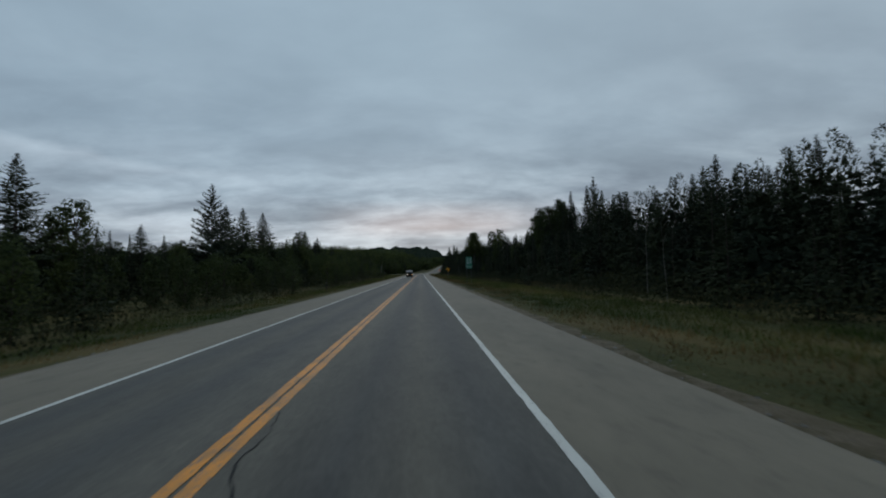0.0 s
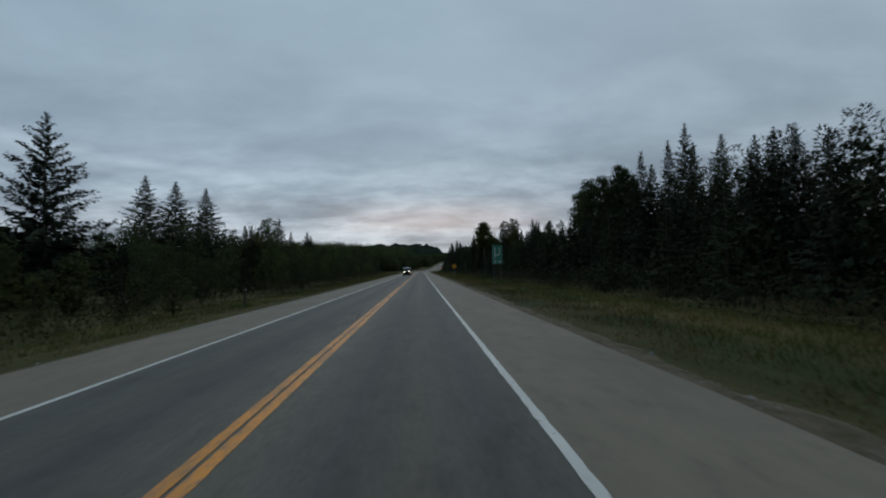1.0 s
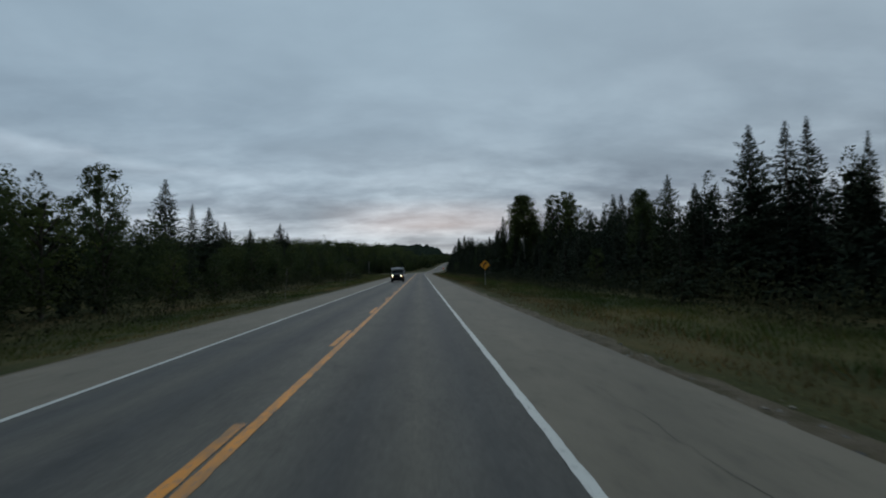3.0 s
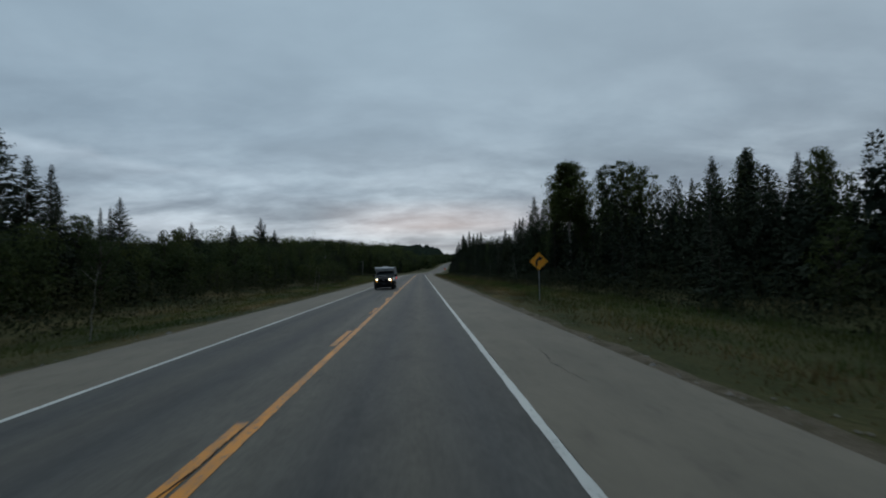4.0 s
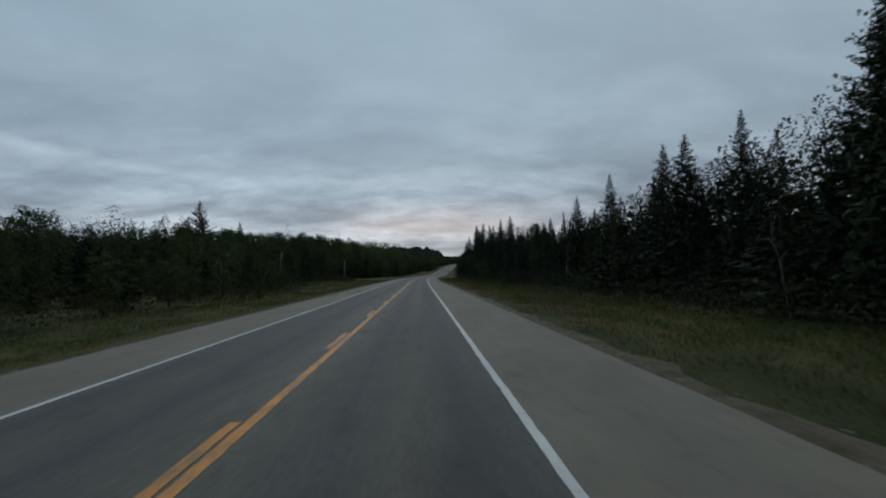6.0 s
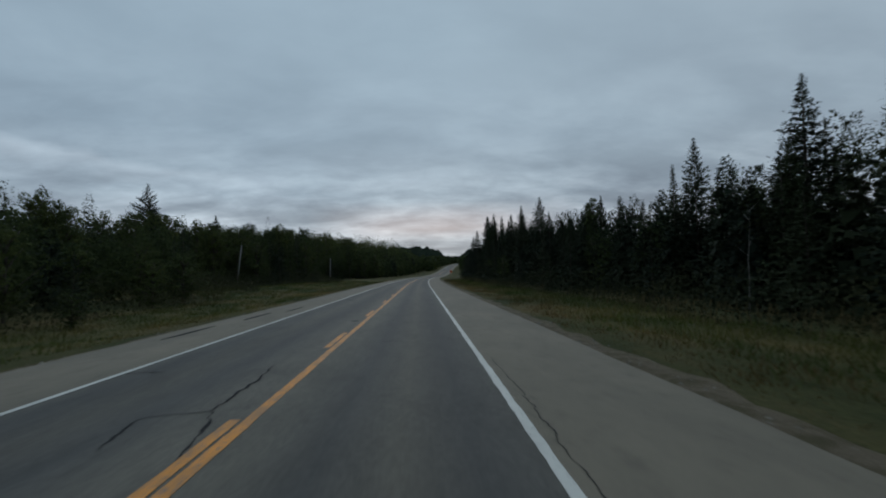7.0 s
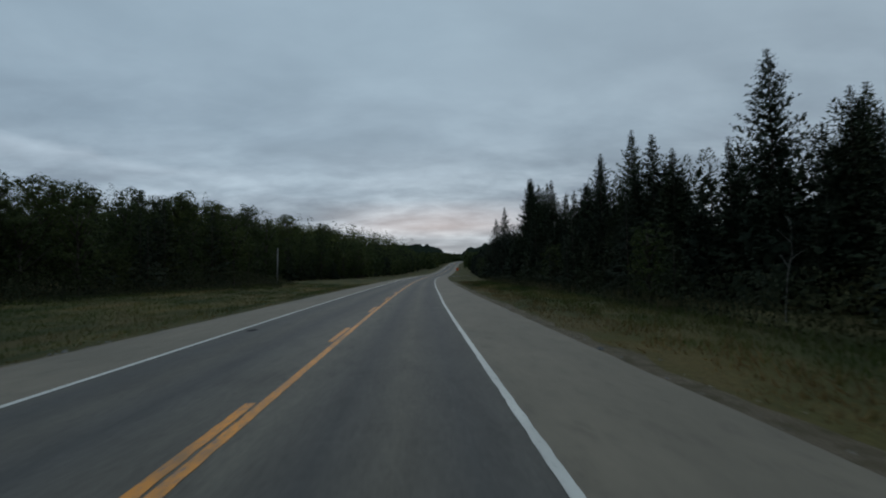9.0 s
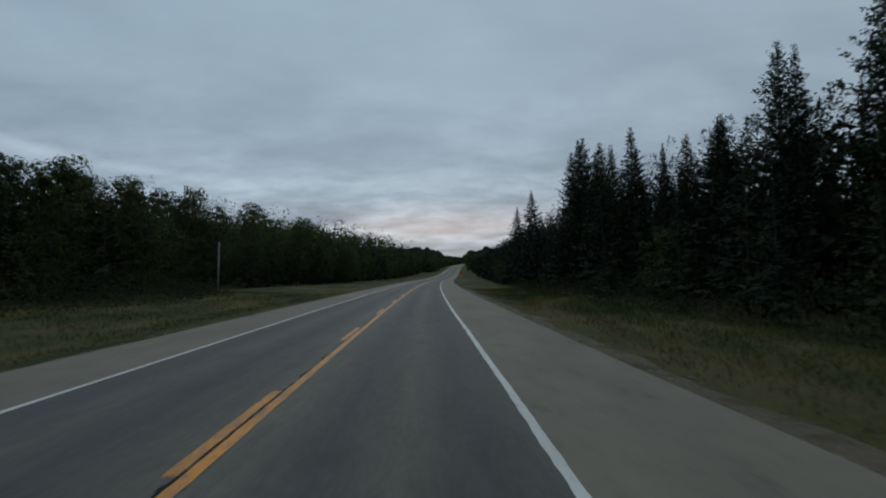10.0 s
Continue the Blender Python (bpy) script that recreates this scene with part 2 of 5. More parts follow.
M_ASPHALT = asphalt_material()
M_SHOULDER = shoulder_material()
M_GRAVEL = gravel_material()
M_WHITE = paint_material("white_road_paint", (0.55, 0.55, 0.50), 0.39)
M_YELLOW = paint_material("yellow_road_paint", (0.68, 0.25, 0.010), 0.43, 0.75)
M_SOIL = soil_material()
M_TAR = plain_material("tar", (0.019, 0.020, 0.021), 0.9, wear=0.3)
M_TAR.node_tree.nodes["Principled BSDF"].inputs["Specular IOR Level"].default_value = 0.1
M_GRASS = grass_material("grass", [(0.28, (0.034, 0.056, 0.017)), (0.45, (0.064, 0.086, 0.027)), (0.57, (0.104, 0.102, 0.038)), (0.70, (0.150, 0.120, 0.054))])
M_DRY = grass_material("dry_grass", [(0.30, (0.078, 0.060, 0.026)), (0.50, (0.122, 0.091, 0.042)), (0.72, (0.175, 0.130, 0.066))])
M_SPRUCE = leafy_material("spruce_needles", [(0.15, (0.019, 0.026, 0.016)), (0.5, (0.027, 0.037, 0.022)), (0.85, (0.037, 0.049, 0.028))])
M_LARCH = leafy_material("larch_needles", [(0.0, (0.023, 0.033, 0.019)), (0.6, (0.033, 0.046, 0.025)), (1.0, (0.046, 0.061, 0.033))])
M_LEAF = leafy_material("aspen_leaves", [(0.15, (0.036, 0.049, 0.020)), (0.5, (0.056, 0.074, 0.028)), (0.85, (0.084, 0.106, 0.040))], thin=0.40)
# shrub leaves set darker than natural: shade low in the woods put into colour
M_SHADED_SHRUB = leafy_material("shaded_shrub_leaves", [(0.15, (0.018, 0.022, 0.012)), (0.5, (0.025, 0.030, 0.015)), (0.85, (0.036, 0.039, 0.020))])
M_BARK = bark_material("spruce_bark", (0.045, 0.036, 0.030), (0.10, 0.085, 0.07))
M_DIM = bark_material("grey_birch_bark", (0.10, 0.095, 0.085), (0.25, 0.24, 0.215), 4.0)

# ------------------------------------------------------------ building helpers


def link_mesh(name, verts, faces, mat, parent=None, uv=None, smooth=False):
    me = bpy.data.meshes.new(name)
    me.from_pydata([tuple(v) for v in verts], [], [tuple(f) for f in faces])
    if uv is not None:
        lay = me.uv_layers.new(name="UVMap")
        for loop in me.loops:
            lay.data[loop.index].uv = uv[loop.vertex_index]
    if smooth:
        me.polygons.foreach_set("use_smooth", [True] * len(me.polygons))
    me.materials.append(mat)
    ob = new(name, me)
    ob.parent = parent
    return ob


def part(name, bm, mat, parent, label="", smooth=False):
    me = bpy.data.meshes.new(name)
    bmesh.ops.recalc_face_normals(bm, faces=bm.faces)
    bm.to_mesh(me)
    bm.free()
    if smooth:
        me.polygons.foreach_set("use_smooth", [True] * len(me.polygons))
    me.materials.append(mat)
    ob = new(name, me)
    ob.parent = parent
    if label:
        tagged(ob, label)
    return ob


def box(x0, x1, y0, y1, z0, z1, bevel=0.0, bm=None):
    own = bm is None
    bm = bm or bmesh.new()
    r = bmesh.ops.create_cube(bm, size=1.0)
    for v in r["verts"]:
        v.co = Vector(((x0 + x1) / 2 + v.co.x * (x1 - x0), (y0 + y1) / 2 + v.co.y * (y1 - y0), (z0 + z1) / 2 + v.co.z * (z1 - z0)))
    if bevel and own:
        bmesh.ops.bevel(bm, geom=bm.edges[:], offset=bevel, segments=2, affect="EDGES", profile=0.6)
    return bm


def tube(a, b, r0, r1=None, seg=12, bm=None):
    bm = bm or bmesh.new()
    r1 = r0 if r1 is None else r1
    a, b = Vector(a), Vector(b)
    d = b - a
    r = bmesh.ops.create_cone(bm, cap_ends=True, segments=seg, radius1=r0, radius2=r1, depth=d.length)
    m = Matrix.Translation((a + b) / 2) @ d.to_track_quat("Z", "Y").to_matrix().to_4x4()
    bmesh.ops.transform(bm, matrix=m, verts=r["verts"])
    return bm


def prism(profile, x0, x1, bevel=0.02, inset_top=None):
    """A side outline of (y, z) points, given thickness from x0 to x1. inset_top: (z, amount), points above z lean in by amount."""
    bm = bmesh.new()
    sides = []
    for x in (x0, x1):
        row = []
        for y, z in profile:
            xx = x
            if inset_top and z > inset_top[0]:
                xx = x + (inset_top[1] if x == x0 else -inset_top[1])
            row.append(bm.verts.new((xx, y, z)))
        sides.append(row)
    bm.faces.new(sides[0])
    bm.faces.new(sides[1][::-1])
    n = len(profile)
    for i in range(n):
        bm.faces.new((sides[0][i], sides[1][i], sides[1][(i + 1) % n], sides[0][(i + 1) % n]))
    bmesh.ops.recalc_face_normals(bm, faces=bm.faces)
    if bevel:
        bmesh.ops.bevel(bm, geom=bm.edges[:], offset=bevel, segments=2, affect="EDGES", profile=0.6, clamp_overlap=True)
    return bm


# ------------------------------------------------------------ plan of the road
CROWN = -2.18       # x of the centre line on the straight
EDGE_L, EDGE_R = -3.55, 3.70      # white lines, from the centre line
PAVE_L, PAVE_R = -6.35, 6.75      # ends of the paved shoulders


def bend(y):
    """Sideways shift of the centre line: straight, then a long bend to the right."""
    if y < 255:
        return 0.0
    if y < 473:
        return (y - 255) ** 2 / 4600
    return 10.331 + 0.0948 * (y - 473) + max(y - 800, 0) ** 2 / 6000 * (1 if y < 1200 else 0) + (26.67 + 0.1333 * (y - 1200) if y >= 1200 else 0)


def rise(y):
    """Height of the centre line: level, then a climb."""
    if y < 440:
        return 0.0
    if y < 660:
        return (y - 440) ** 2 / 9600
    if y < 1100:
        return 5.042 + 0.034 * (y - 660)
    return 20.0


def left_fall(y):
    """Crossfall of the oncoming lane, which turns into banking before the bend."""
    return -0.02 + 0.04 * min(max((y - 140) / 110, 0), 1)


def road_z(u, y):
    if u >= 0:
        z = -0.02 * min(u, EDGE_R) - 0.035 * max(u - EDGE_R, 0)
    else:
        z = left_fall(y) * min(-u, -EDGE_L) + min(left_fall(y), -0.015) * max(-u + EDGE_L, 0)
    return rise(y) + z


def ground_z(x, y):
    u = x - CROWN - bend(y)
    if PAVE_L <= u <= PAVE_R:
        return road_z(u, y) - 0.16
    side = u - PAVE_R if u > 0 else PAVE_L - u
    edge = road_z(PAVE_R if u > 0 else PAVE_L, y) - 0.05
    if u > 0:
        ditch = -0.16 * math.sin(min(side / 6.0, 1) * math.pi / 2)
    else:
        ditch = -0.55 * math.sin(min(side / 7.0, 1) * math.pi / 2) if side < 7 else -0.55 + min((side - 7) / 10, 1) * 0.55
    bump = 0.10 * noise.noise(Vector((x * 0.35, y * 0.35, 0))) + 0.05 * noise.noise(Vector((x * 1.1, y * 1.1, 4)))
    far = max(side - 60, 0) * 0.015
    if u < 0 and y > 150:
        far += min(max(side - 32, 0) * 0.09, 4.0) * min((y - 150) / 100, 1)
    if u < 0 and y > 320:
        far += min(max(side - 30, 0) * 0.10, 8.0) * min((y - 320) / 120, 1)
    return edge + ditch + bump * min(side / 1.5, 1) + far


def wood_edge(y, right):
    """How far the woods stand from the middle of the driven lane."""
    if right:
        return 14.0 + 1.2 * noise.noise(Vector((y * 0.06, 7, 0))) - min(max((y - 120) / 100, 0), 1) * 1.0
    pts = ((-100, 15.2), (95, 15.8), (135, 16.6), (162, 18.6), (185, 18.8), (208, 18.2), (235, 19.2), (252, 29), (266, 37.5), (290, 37.5), (301, 32.5), (325, 32.5), (350, 35), (375, 30), (400, 25), (470, 20), (1500, 19))
    for (a, d), (b, e) in zip(pts, pts[1:]):
        if y <= b:
            return d + (e - d) * (y - a) / (b - a) + 1.2 * noise.noise(Vector((y * 0.07, 3, 0)))
    return 19


# ------------------------------------------------------------ ground and road
def strip(name, u0, u1, lift, mat, y0, y1, step, nu=2, thick=0.0, ragged=0.0, parent=None):
    verts, faces, uv = [], [], []
    n = max(int(round((y1 - y0) / step)), 1)
    for i in range(n + 1):
        y = y0 + (y1 - y0) * i / n
        a = u0 + (ragged * noise.noise(Vector((y * 0.9, u0, 1))) if ragged else 0)
        b = u1 + (ragged * noise.noise(Vector((y * 0.9, u1, 5))) if ragged else 0)
        cols = [a + (b - a) * k / (nu - 1) for k in range(nu)]
        row = [(c, road_z(c, y) + lift) for c in cols]
        if thick:
            row = [(cols[0], row[0][1] - thick)] + row + [(cols[-1], row[-1][1] - thick)]
        for c, z in row:
            verts.append((CROWN + bend(y) + c, y, z))
            uv.append((c, y))
    w = nu + (2 if thick else 0)
    for i in range(n):
        for k in range(w - 1):
            faces.append((i * w + k, i * w + k + 1, (i + 1) * w + k + 1, (i + 1) * w + k))
    return link_mesh(name, verts, faces, mat, parent, uv)


def build_ground():
    ys = [-3000, -1500, -700, -300, -140, -90] + list(np.arange(-60, 440, 2.5)) + list(np.arange(440, 1180, 10)) + list(np.arange(1180, 3200, 100))
    off = [0, 3, 6.4, 6.8, 7.4, 8.2, 9.2, 10.2, 11.4, 12.6, 14, 15.5, 17, 19, 21, 24, 28, 33, 40, 50, 65, 90, 130, 200, 320, 520, 900, 1600]
    us = [-o for o in off[:0:-1]] + off
    verts, faces = [], []
    for y in ys:
        for u in us:
            x = CROWN + bend(y) + u
            verts.append((x, y, ground_z(x, y)))
    w = len(us)
    for i in range(len(ys) - 1):
        for k in range(w - 1):
            faces.append((i * w + k, i * w + k + 1, (i + 1) * w + k + 1, (i + 1) * w + k))
    g = link_mesh("ground", verts, faces, M_SOIL, smooth=True)
    tagged(g, "grassy earth verge and forest floor beside the highway", "ground", kind="structure")


build_ground()
road = strip("road", EDGE_L - 0.02, EDGE_R - 0.03, 0.0, M_ASPHALT, -60, 1150, 4.0, nu=9)
tagged(road, "worn grey two-lane asphalt highway with dark wheel tracks", "road", kind="structure")
sh_r = strip("shoulder_right", EDGE_R - 0.03, PAVE_R, 0.0, M_SHOULDER, -60, 1150, 1.5, nu=4, thick=0.14, ragged=0.07)
tagged(sh_r, "pale grey paved shoulder with a crumbling edge", "road shoulder", kind="structure")
sh_l = strip("shoulder_left", PAVE_L, EDGE_L - 0.02, 0.0, M_SHOULDER, -60, 1150, 1.5, nu=4, thick=0.14, ragged=0.07)
tagged(sh_l, "pale grey paved shoulder with a crumbling edge", "road shoulder", kind="structure")

# painted lines
def drawn_in(y):
    """How far the painter came in with the right edge line."""
    pts = ((-100, 0.02), (30, 0.04), (72, 0.08), (120, 0.10), (145, 0.10), (194, 0.05), (238, 0.05), (248, 0.03), (260, 0.05), (272, 0.055), (279, -0.01), (287, -0.04), (297, 0.0), (2000, 0))
    for (a, d), (c, e) in zip(pts, pts[1:]):
        if y <= c:
            return d + (e - d) * (y - a) / (c - a)
    return 0.0


def painted_line(name, u0, u1, mat, y0, y1, chipped=(), shift=None):
    """A line of paint with uneven sides; chipped: stretches (y0, y1) whose inner side has broken away in bites."""
    verts, faces, uv = [], [], []
    n = int((y1 - y0) / 0.2)
    for i in range(n + 1):
        y = y0 + (y1 - y0) * i / n
        bite = 0.0
        for a, b in chipped:
            if a < y < b:
                bite = 0.05 * max(noise.noise(Vector((math.floor(y * 2.6) * 1.37, u0, 8))) + 0.12, 0) * min((y - a) / 2, (b - y) / 2, 1)
        rough = 0.02 * noise.noise(Vector((y * 2.9, u0, 1))), 0.02 * noise.noise(Vector((y * 2.9, u1, 5)))
        inward = shift(y) if shift else 0.0
        for c in (u0 + rough[0] + bite - inward, u1 + rough[1] - inward):
            verts.append((CROWN + bend(y) + c, y, road_z(c, y) + 0.006))
            uv.append((c, y))
    for i in range(n):
        faces.append((2 * i, 2 * i + 1, 2 * i + 3, 2 * i + 2))
    return link_mesh(name, verts, faces, mat, None, uv)


edge_r = painted_line("edge_line", EDGE_R - 0.070, EDGE_R + 0.065, M_WHITE, -20, 412, ((42, 52), (68, 86), (136, 158), (262, 276)), drawn_in)
tagged(edge_r, "worn white painted edge line with chipped sides", "road marking", kind="structure")
edge_l = strip("edge_line", EDGE_L - 0.06, EDGE_L + 0.06, 0.006, M_WHITE, -60, 1000, 1.0, ragged=0.012)
tagged(edge_l, "thin white painted edge line", "road marking", kind="structure")
solid = painted_line("centre_line", 0.02, 0.172, M_YELLOW, -20, 1000)
tagged(solid, "solid yellow painted centre line, slightly worn", "road marking", kind="structure")
solid2 = painted_line("centre_line", -0.178, -0.028, M_YELLOW, -20, 78.6)
tagged(solid2, "second solid yellow painted centre line", "road marking", kind="structure")
for k in range(-5, 34):
    y = 129.6 + 9.06 * k if k < 13 else 238.3 + 9.35 * (k - 12)
    if y < 80:
        continue
    d = painted_line("centre_dash", -0.178, -0.028, M_YELLOW, y, y + (3.05 if k < 13 else 3.3))
    tagged(d, "short yellow painted passing dash", "road marking", group="passing dashes", kind="structure")

# ------------------------------------------------------------ trees
rng = np.random.default_rng(7)


def sprays_of(centres, along, width_dir, length, width):
    """Small pointed leaves or sprays: one three-cornered face for each centre."""
    n = len(centres)
    a = along * length[:, None]
    w = width_dir * width[:, None]
    v = np.empty((n, 3, 3))
    v[:, 0] = centres + a * 0.15 + w
    v[:, 1] = centres + a
    v[:, 2] = centres + a * 0.15 - w
    return v.reshape(-1, 3)


def shards(centres, normal, size, r):
    """Three-cornered leaves that face along normal."""
    n = len(centres)
    a = np.cross(normal, r.normal(0, 1, (n, 3)))
    a = a / np.maximum(np.linalg.norm(a, axis=1, keepdims=True), 1e-6)
    b = np.cross(normal, a)
    v = np.empty((n, 3, 3))
    q = size[:, None]
    v[:, 0] = centres + a * q
    v[:, 1] = centres - a * q * 0.6 + b * q * r.uniform(0.4, 0.8, (n, 1))
    v[:, 2] = centres - a * q * 0.6 - b * q * r.uniform(0.4, 0.8, (n, 1))
    return v.reshape(-1, 3)


def unit(v):
    return v / np.maximum(np.linalg.norm(v, axis=1, keepdims=True), 1e-6)


def crown_mesh(name, verts, mat, k=3):
    n = len(verts) // k
    me = bpy.data.meshes.new(name)
    me.vertices.add(n * k)
    me.vertices.foreach_set("co", verts.astype(np.float32).ravel())
    me.loops.add(n * k)
    me.loops.foreach_set("vertex_index", np.arange(n * k, dtype=np.int32))
    me.polygons.add(n)
    me.polygons.foreach_set("loop_start", np.arange(n, dtype=np.int32) * k)
    me.update(calc_edges=True)
    me.validate()
    me.materials.append(mat)
    return me


def conifer_verts(h, spread, boughs, twigs, low, high, seed, bare=0.06, ragged=0.3, size=1.0, taper=1.0, hang=0.35, tuft=0.0, heart=260):
    """A conical crown of boughs, each a fan of thin twigs. low, high: how far the lowest and topmost boughs point up; hang: how far the
    twigs droop; tuft: how far they stand out on all sides, as on a larch."""
    r = np.random.default_rng(seed)
    up = np.array([0, 0, 1.0])
    cs, al, wd, ln, wi = [], [], [], [], []
    full = spread * h
    for i in range(boughs):
        f = ((i + r.uniform(0, 1)) / boughs) ** 0.92
        f = min(f, 0.985)
        z = h * (bare + (1 - bare) * f)
        L = full * (1 - f) ** taper * (0.8 + 0.2 * min(f * 5, 1)) * r.uniform(1 - ragged, 1 + ragged * 0.45) + 0.04
        az = i * 2.39996 + r.uniform(-0.5, 0.5)
        out = np.array([math.cos(az), math.sin(az), 0])
        side = np.array([-math.sin(az), math.cos(az), 0])
        tilt = low * (1 - f) + high * f + r.uniform(-0.12, 0.12)
        curl = r.uniform(0.05, 0.22) * (1 - f)
        coarse = 2.0 if f < 0.25 else 1.3 if f < 0.4 else 1.0
        m = max(int(twigs * (0.22 + 0.78 * L / full) / coarse), 7)
        g = (np.arange(m) + r.uniform(0.2, 0.8, m)) / m * 0.94 + 0.06
        p = out * (L * g)[:, None] + up * (z + L * (tilt * g + curl * g * g))[:, None] + r.normal(0, 0.025 + 0.02 * L, (m, 3))
        sgn = np.where(np.arange(m) % 2, 1.0, -1.0)
        d = out * r.uniform(0.35, 0.9, (m, 1)) + side * (sgn * r.uniform(0.2, 0.95, m))[:, None] + up * (tilt * 0.5 - hang * r.uniform(-0.2, 1.0, m))[:, None]
        d = unit(d + r.normal(0, 0.12 + tuft, (m, 3)))
        cs.append(p)
        al.append(d)
        wd.append(unit(np.cross(d, out * 0.5 + up * 0.8 + r.normal(0, 0.45 + tuft, (m, 3)))))
        ln.append(size * coarse * (0.15 * min(1, 0.4 + 3 * (1 - f)) + 0.22 * np.sqrt(L) * (1.12 - g)) * min(1, 0.28 + 2.4 * (1 - f)) * r.uniform(0.6, 1.25, m))
        wi.append(size * coarse * (0.034 + 0.016 * min(L, 2)) * r.uniform(0.6, 1.4, m))
    # leading shoot
    for j in range(7):
        a = r.uniform(0, 6.28)
        cs.append(np.array([[0, 0, h * (0.925 + 0.006 * j)]]))
        al.append(unit(np.array([[math.cos(a) * 0.14, math.sin(a) * 0.14, 1.0]])))
        wd.append(np.array([[-math.sin(a), math.cos(a), 0]]))
        ln.append(np.array([0.40 * size]))
        wi.append(np.array([0.026 * size]))
    v = sprays_of(np.concatenate(cs), np.concatenate(al), np.concatenate(wd), np.concatenate(ln), np.concatenate(wi))
    # dense twigs near the trunk
    f = r.uniform(0.0, 0.95, heart)
    reach = full * (1 - f) ** taper * np.sqrt(r.uniform(0.0, 0.62, heart))
    a = r.uniform(0, 6.28, heart)
    q = np.stack([np.cos(a) * reach, np.sin(a) * reach, h * (bare + (1 - bare) * f)], 1)
    face = unit(q * np.array([1, 1, 0]) + r.normal(0, 0.3, q.shape) + up * 0.3)
    return np.concatenate([v, shards(q, face, (0.07 + 0.55 * spread * (1 - f)) * r.uniform(0.6, 1.2, heart), r)])


def clumps_of(centres, radius, n, leaf, r, stray=0.05):
    """Rounded clumps of small leaves, about n on each: dense shells, closed on top, with a few stray leaves outside."""
    k = len(centres)
    d = unit(r.normal(0, 1, (k * n, 3)) + np.array([0, 0, 0.35]))
    rad = np.repeat(radius, n) * np.where(r.random(k * n) < stray, r.uniform(0.95, 1.28, k * n), r.uniform(0.62, 1.0, k * n))
    lobes = 1 + 0.18 * np.sin(5 * np.arctan2(d[:, 1], d[:, 0]) + np.repeat(r.uniform(0, 6.28, k), n))
    p = np.repeat(centres, n, axis=0) + d * (rad * lobes)[:, None] * np.array([1.12, 1.12, 0.80])
    face = unit(d + np.array([0, 0, 0.30]) + r.normal(0, 0.20, d.shape))
    return shards(p, face, leaf * r.uniform(0.55, 1.3, k * n), r)


def trunk_bm(h, r0, bends, seed, limbs=()):
    r = random.Random(seed)
    bm = bmesh.new()
    pts = [Vector((0, 0, -0.4))]
    for i in range(1, 7):
        f = i / 6
        pts.append(Vector((r.uniform(-bends, bends) * f, r.uniform(-bends, bends) * f, h * f)))
    rings = []
    for i, p in enumerate(pts):
        rad = r0 * (1 - 0.93 * i / 6) * (1.25 if i == 0 else 1)
        rings.append([bm.verts.new(p + Vector((math.cos(a) * rad, math.sin(a) * rad, 0))) for a in (2 * math.pi * k / 7 for k in range(7))])
    for a, b in zip(rings, rings[1:]):
        for k in range(7):
            bm.faces.new((a[k], a[(k + 1) % 7], b[(k + 1) % 7], b[k]))
    bm.faces.new(rings[-1])
    for a, b, ra in limbs:
        tube(a, b, ra, ra * 0.25, 5, bm)
    return bm


def conifer(name, label, h, spread, boughs, twigs, low, high, seed, mat, **kw):
    t = tagged(new(name), label, "tree")
    part("trunk", trunk_bm(h * 0.97, 0.010 * h + 0.02, 0.04, seed), M_BARK, t, smooth=True)
    c = new("crown", crown_mesh("crown", conifer_verts(h, spread, boughs, twigs, low, high, seed, **kw), mat))
    c.parent = t
    return t


def broadleaf(name, label, h, wide, low, clumps, leaves, leaf, seed, bark, mat, lean=0.25, size=0.075, fork=0.22, limb=0.006, girth=0.012, point=0.0):
    """A leafy tree: a bent trunk with limbs that carry rounded clumps of leaves. point: how far the crown narrows to its top."""
    r = np.random.default_rng(seed)
    t = tagged(new(name), label, "tree")
    zc, hz = h * (low + 1) / 2, h * (1 - low) / 2
    limbs, cs, rs = [], [], []
    for i in range(clumps):
        f = (i + 0.5) / clumps
        a = i * 2.4 + r.uniform(-0.5, 0.5)
        zz = -0.95 + 1.86 * f
        env = math.sqrt(max(1 - zz * zz, 0.02)) * (1 - point * f) * (0.82 + 0.26 * math.sin(2.3 * a + seed) + 0.14 * math.sin(9 * f + seed))
        rad = wide * h * env * r.uniform(0.45, 1.0)
        c = np.array([math.cos(a) * rad, math.sin(a) * rad, zc + hz * zz * r.uniform(0.9, 1.0)])
        cs.append(c)
        rs.append(size * h * r.uniform(0.6, 1.35) * (1.1 - 0.5 * f))
        if i % 2 == 0:
            z0 = max(c[2] - 0.16 * h - rad * 0.5, fork * h)
            limbs.append(((0, 0, z0), tuple(c), limb * h + 0.01))
    part("trunk", trunk_bm(h * 0.9, girth * h + 0.02, lean, seed, limbs), bark, t, smooth=True)
    cs, rs = np.array(cs), np.array(rs)
    v = clumps_of(cs, rs, leaves, leaf, r)
    heart = np.repeat(cs[cs[:, 2] < 0.86 * h], 5, axis=0) * np.array([0.7, 0.7, 1.0])
    heart = heart + r.normal(0, 0.022 * h, heart.shape)
    big = shards(heart, unit(heart * np.array([1, 1, 0.1]) + r.normal(0, 0.5, heart.shape)), r.uniform(0.15, 0.36, len(heart)), r)
    c = new("crown", crown_mesh("crown", np.concatenate([v, big]), mat))
    c.parent = t
    return t


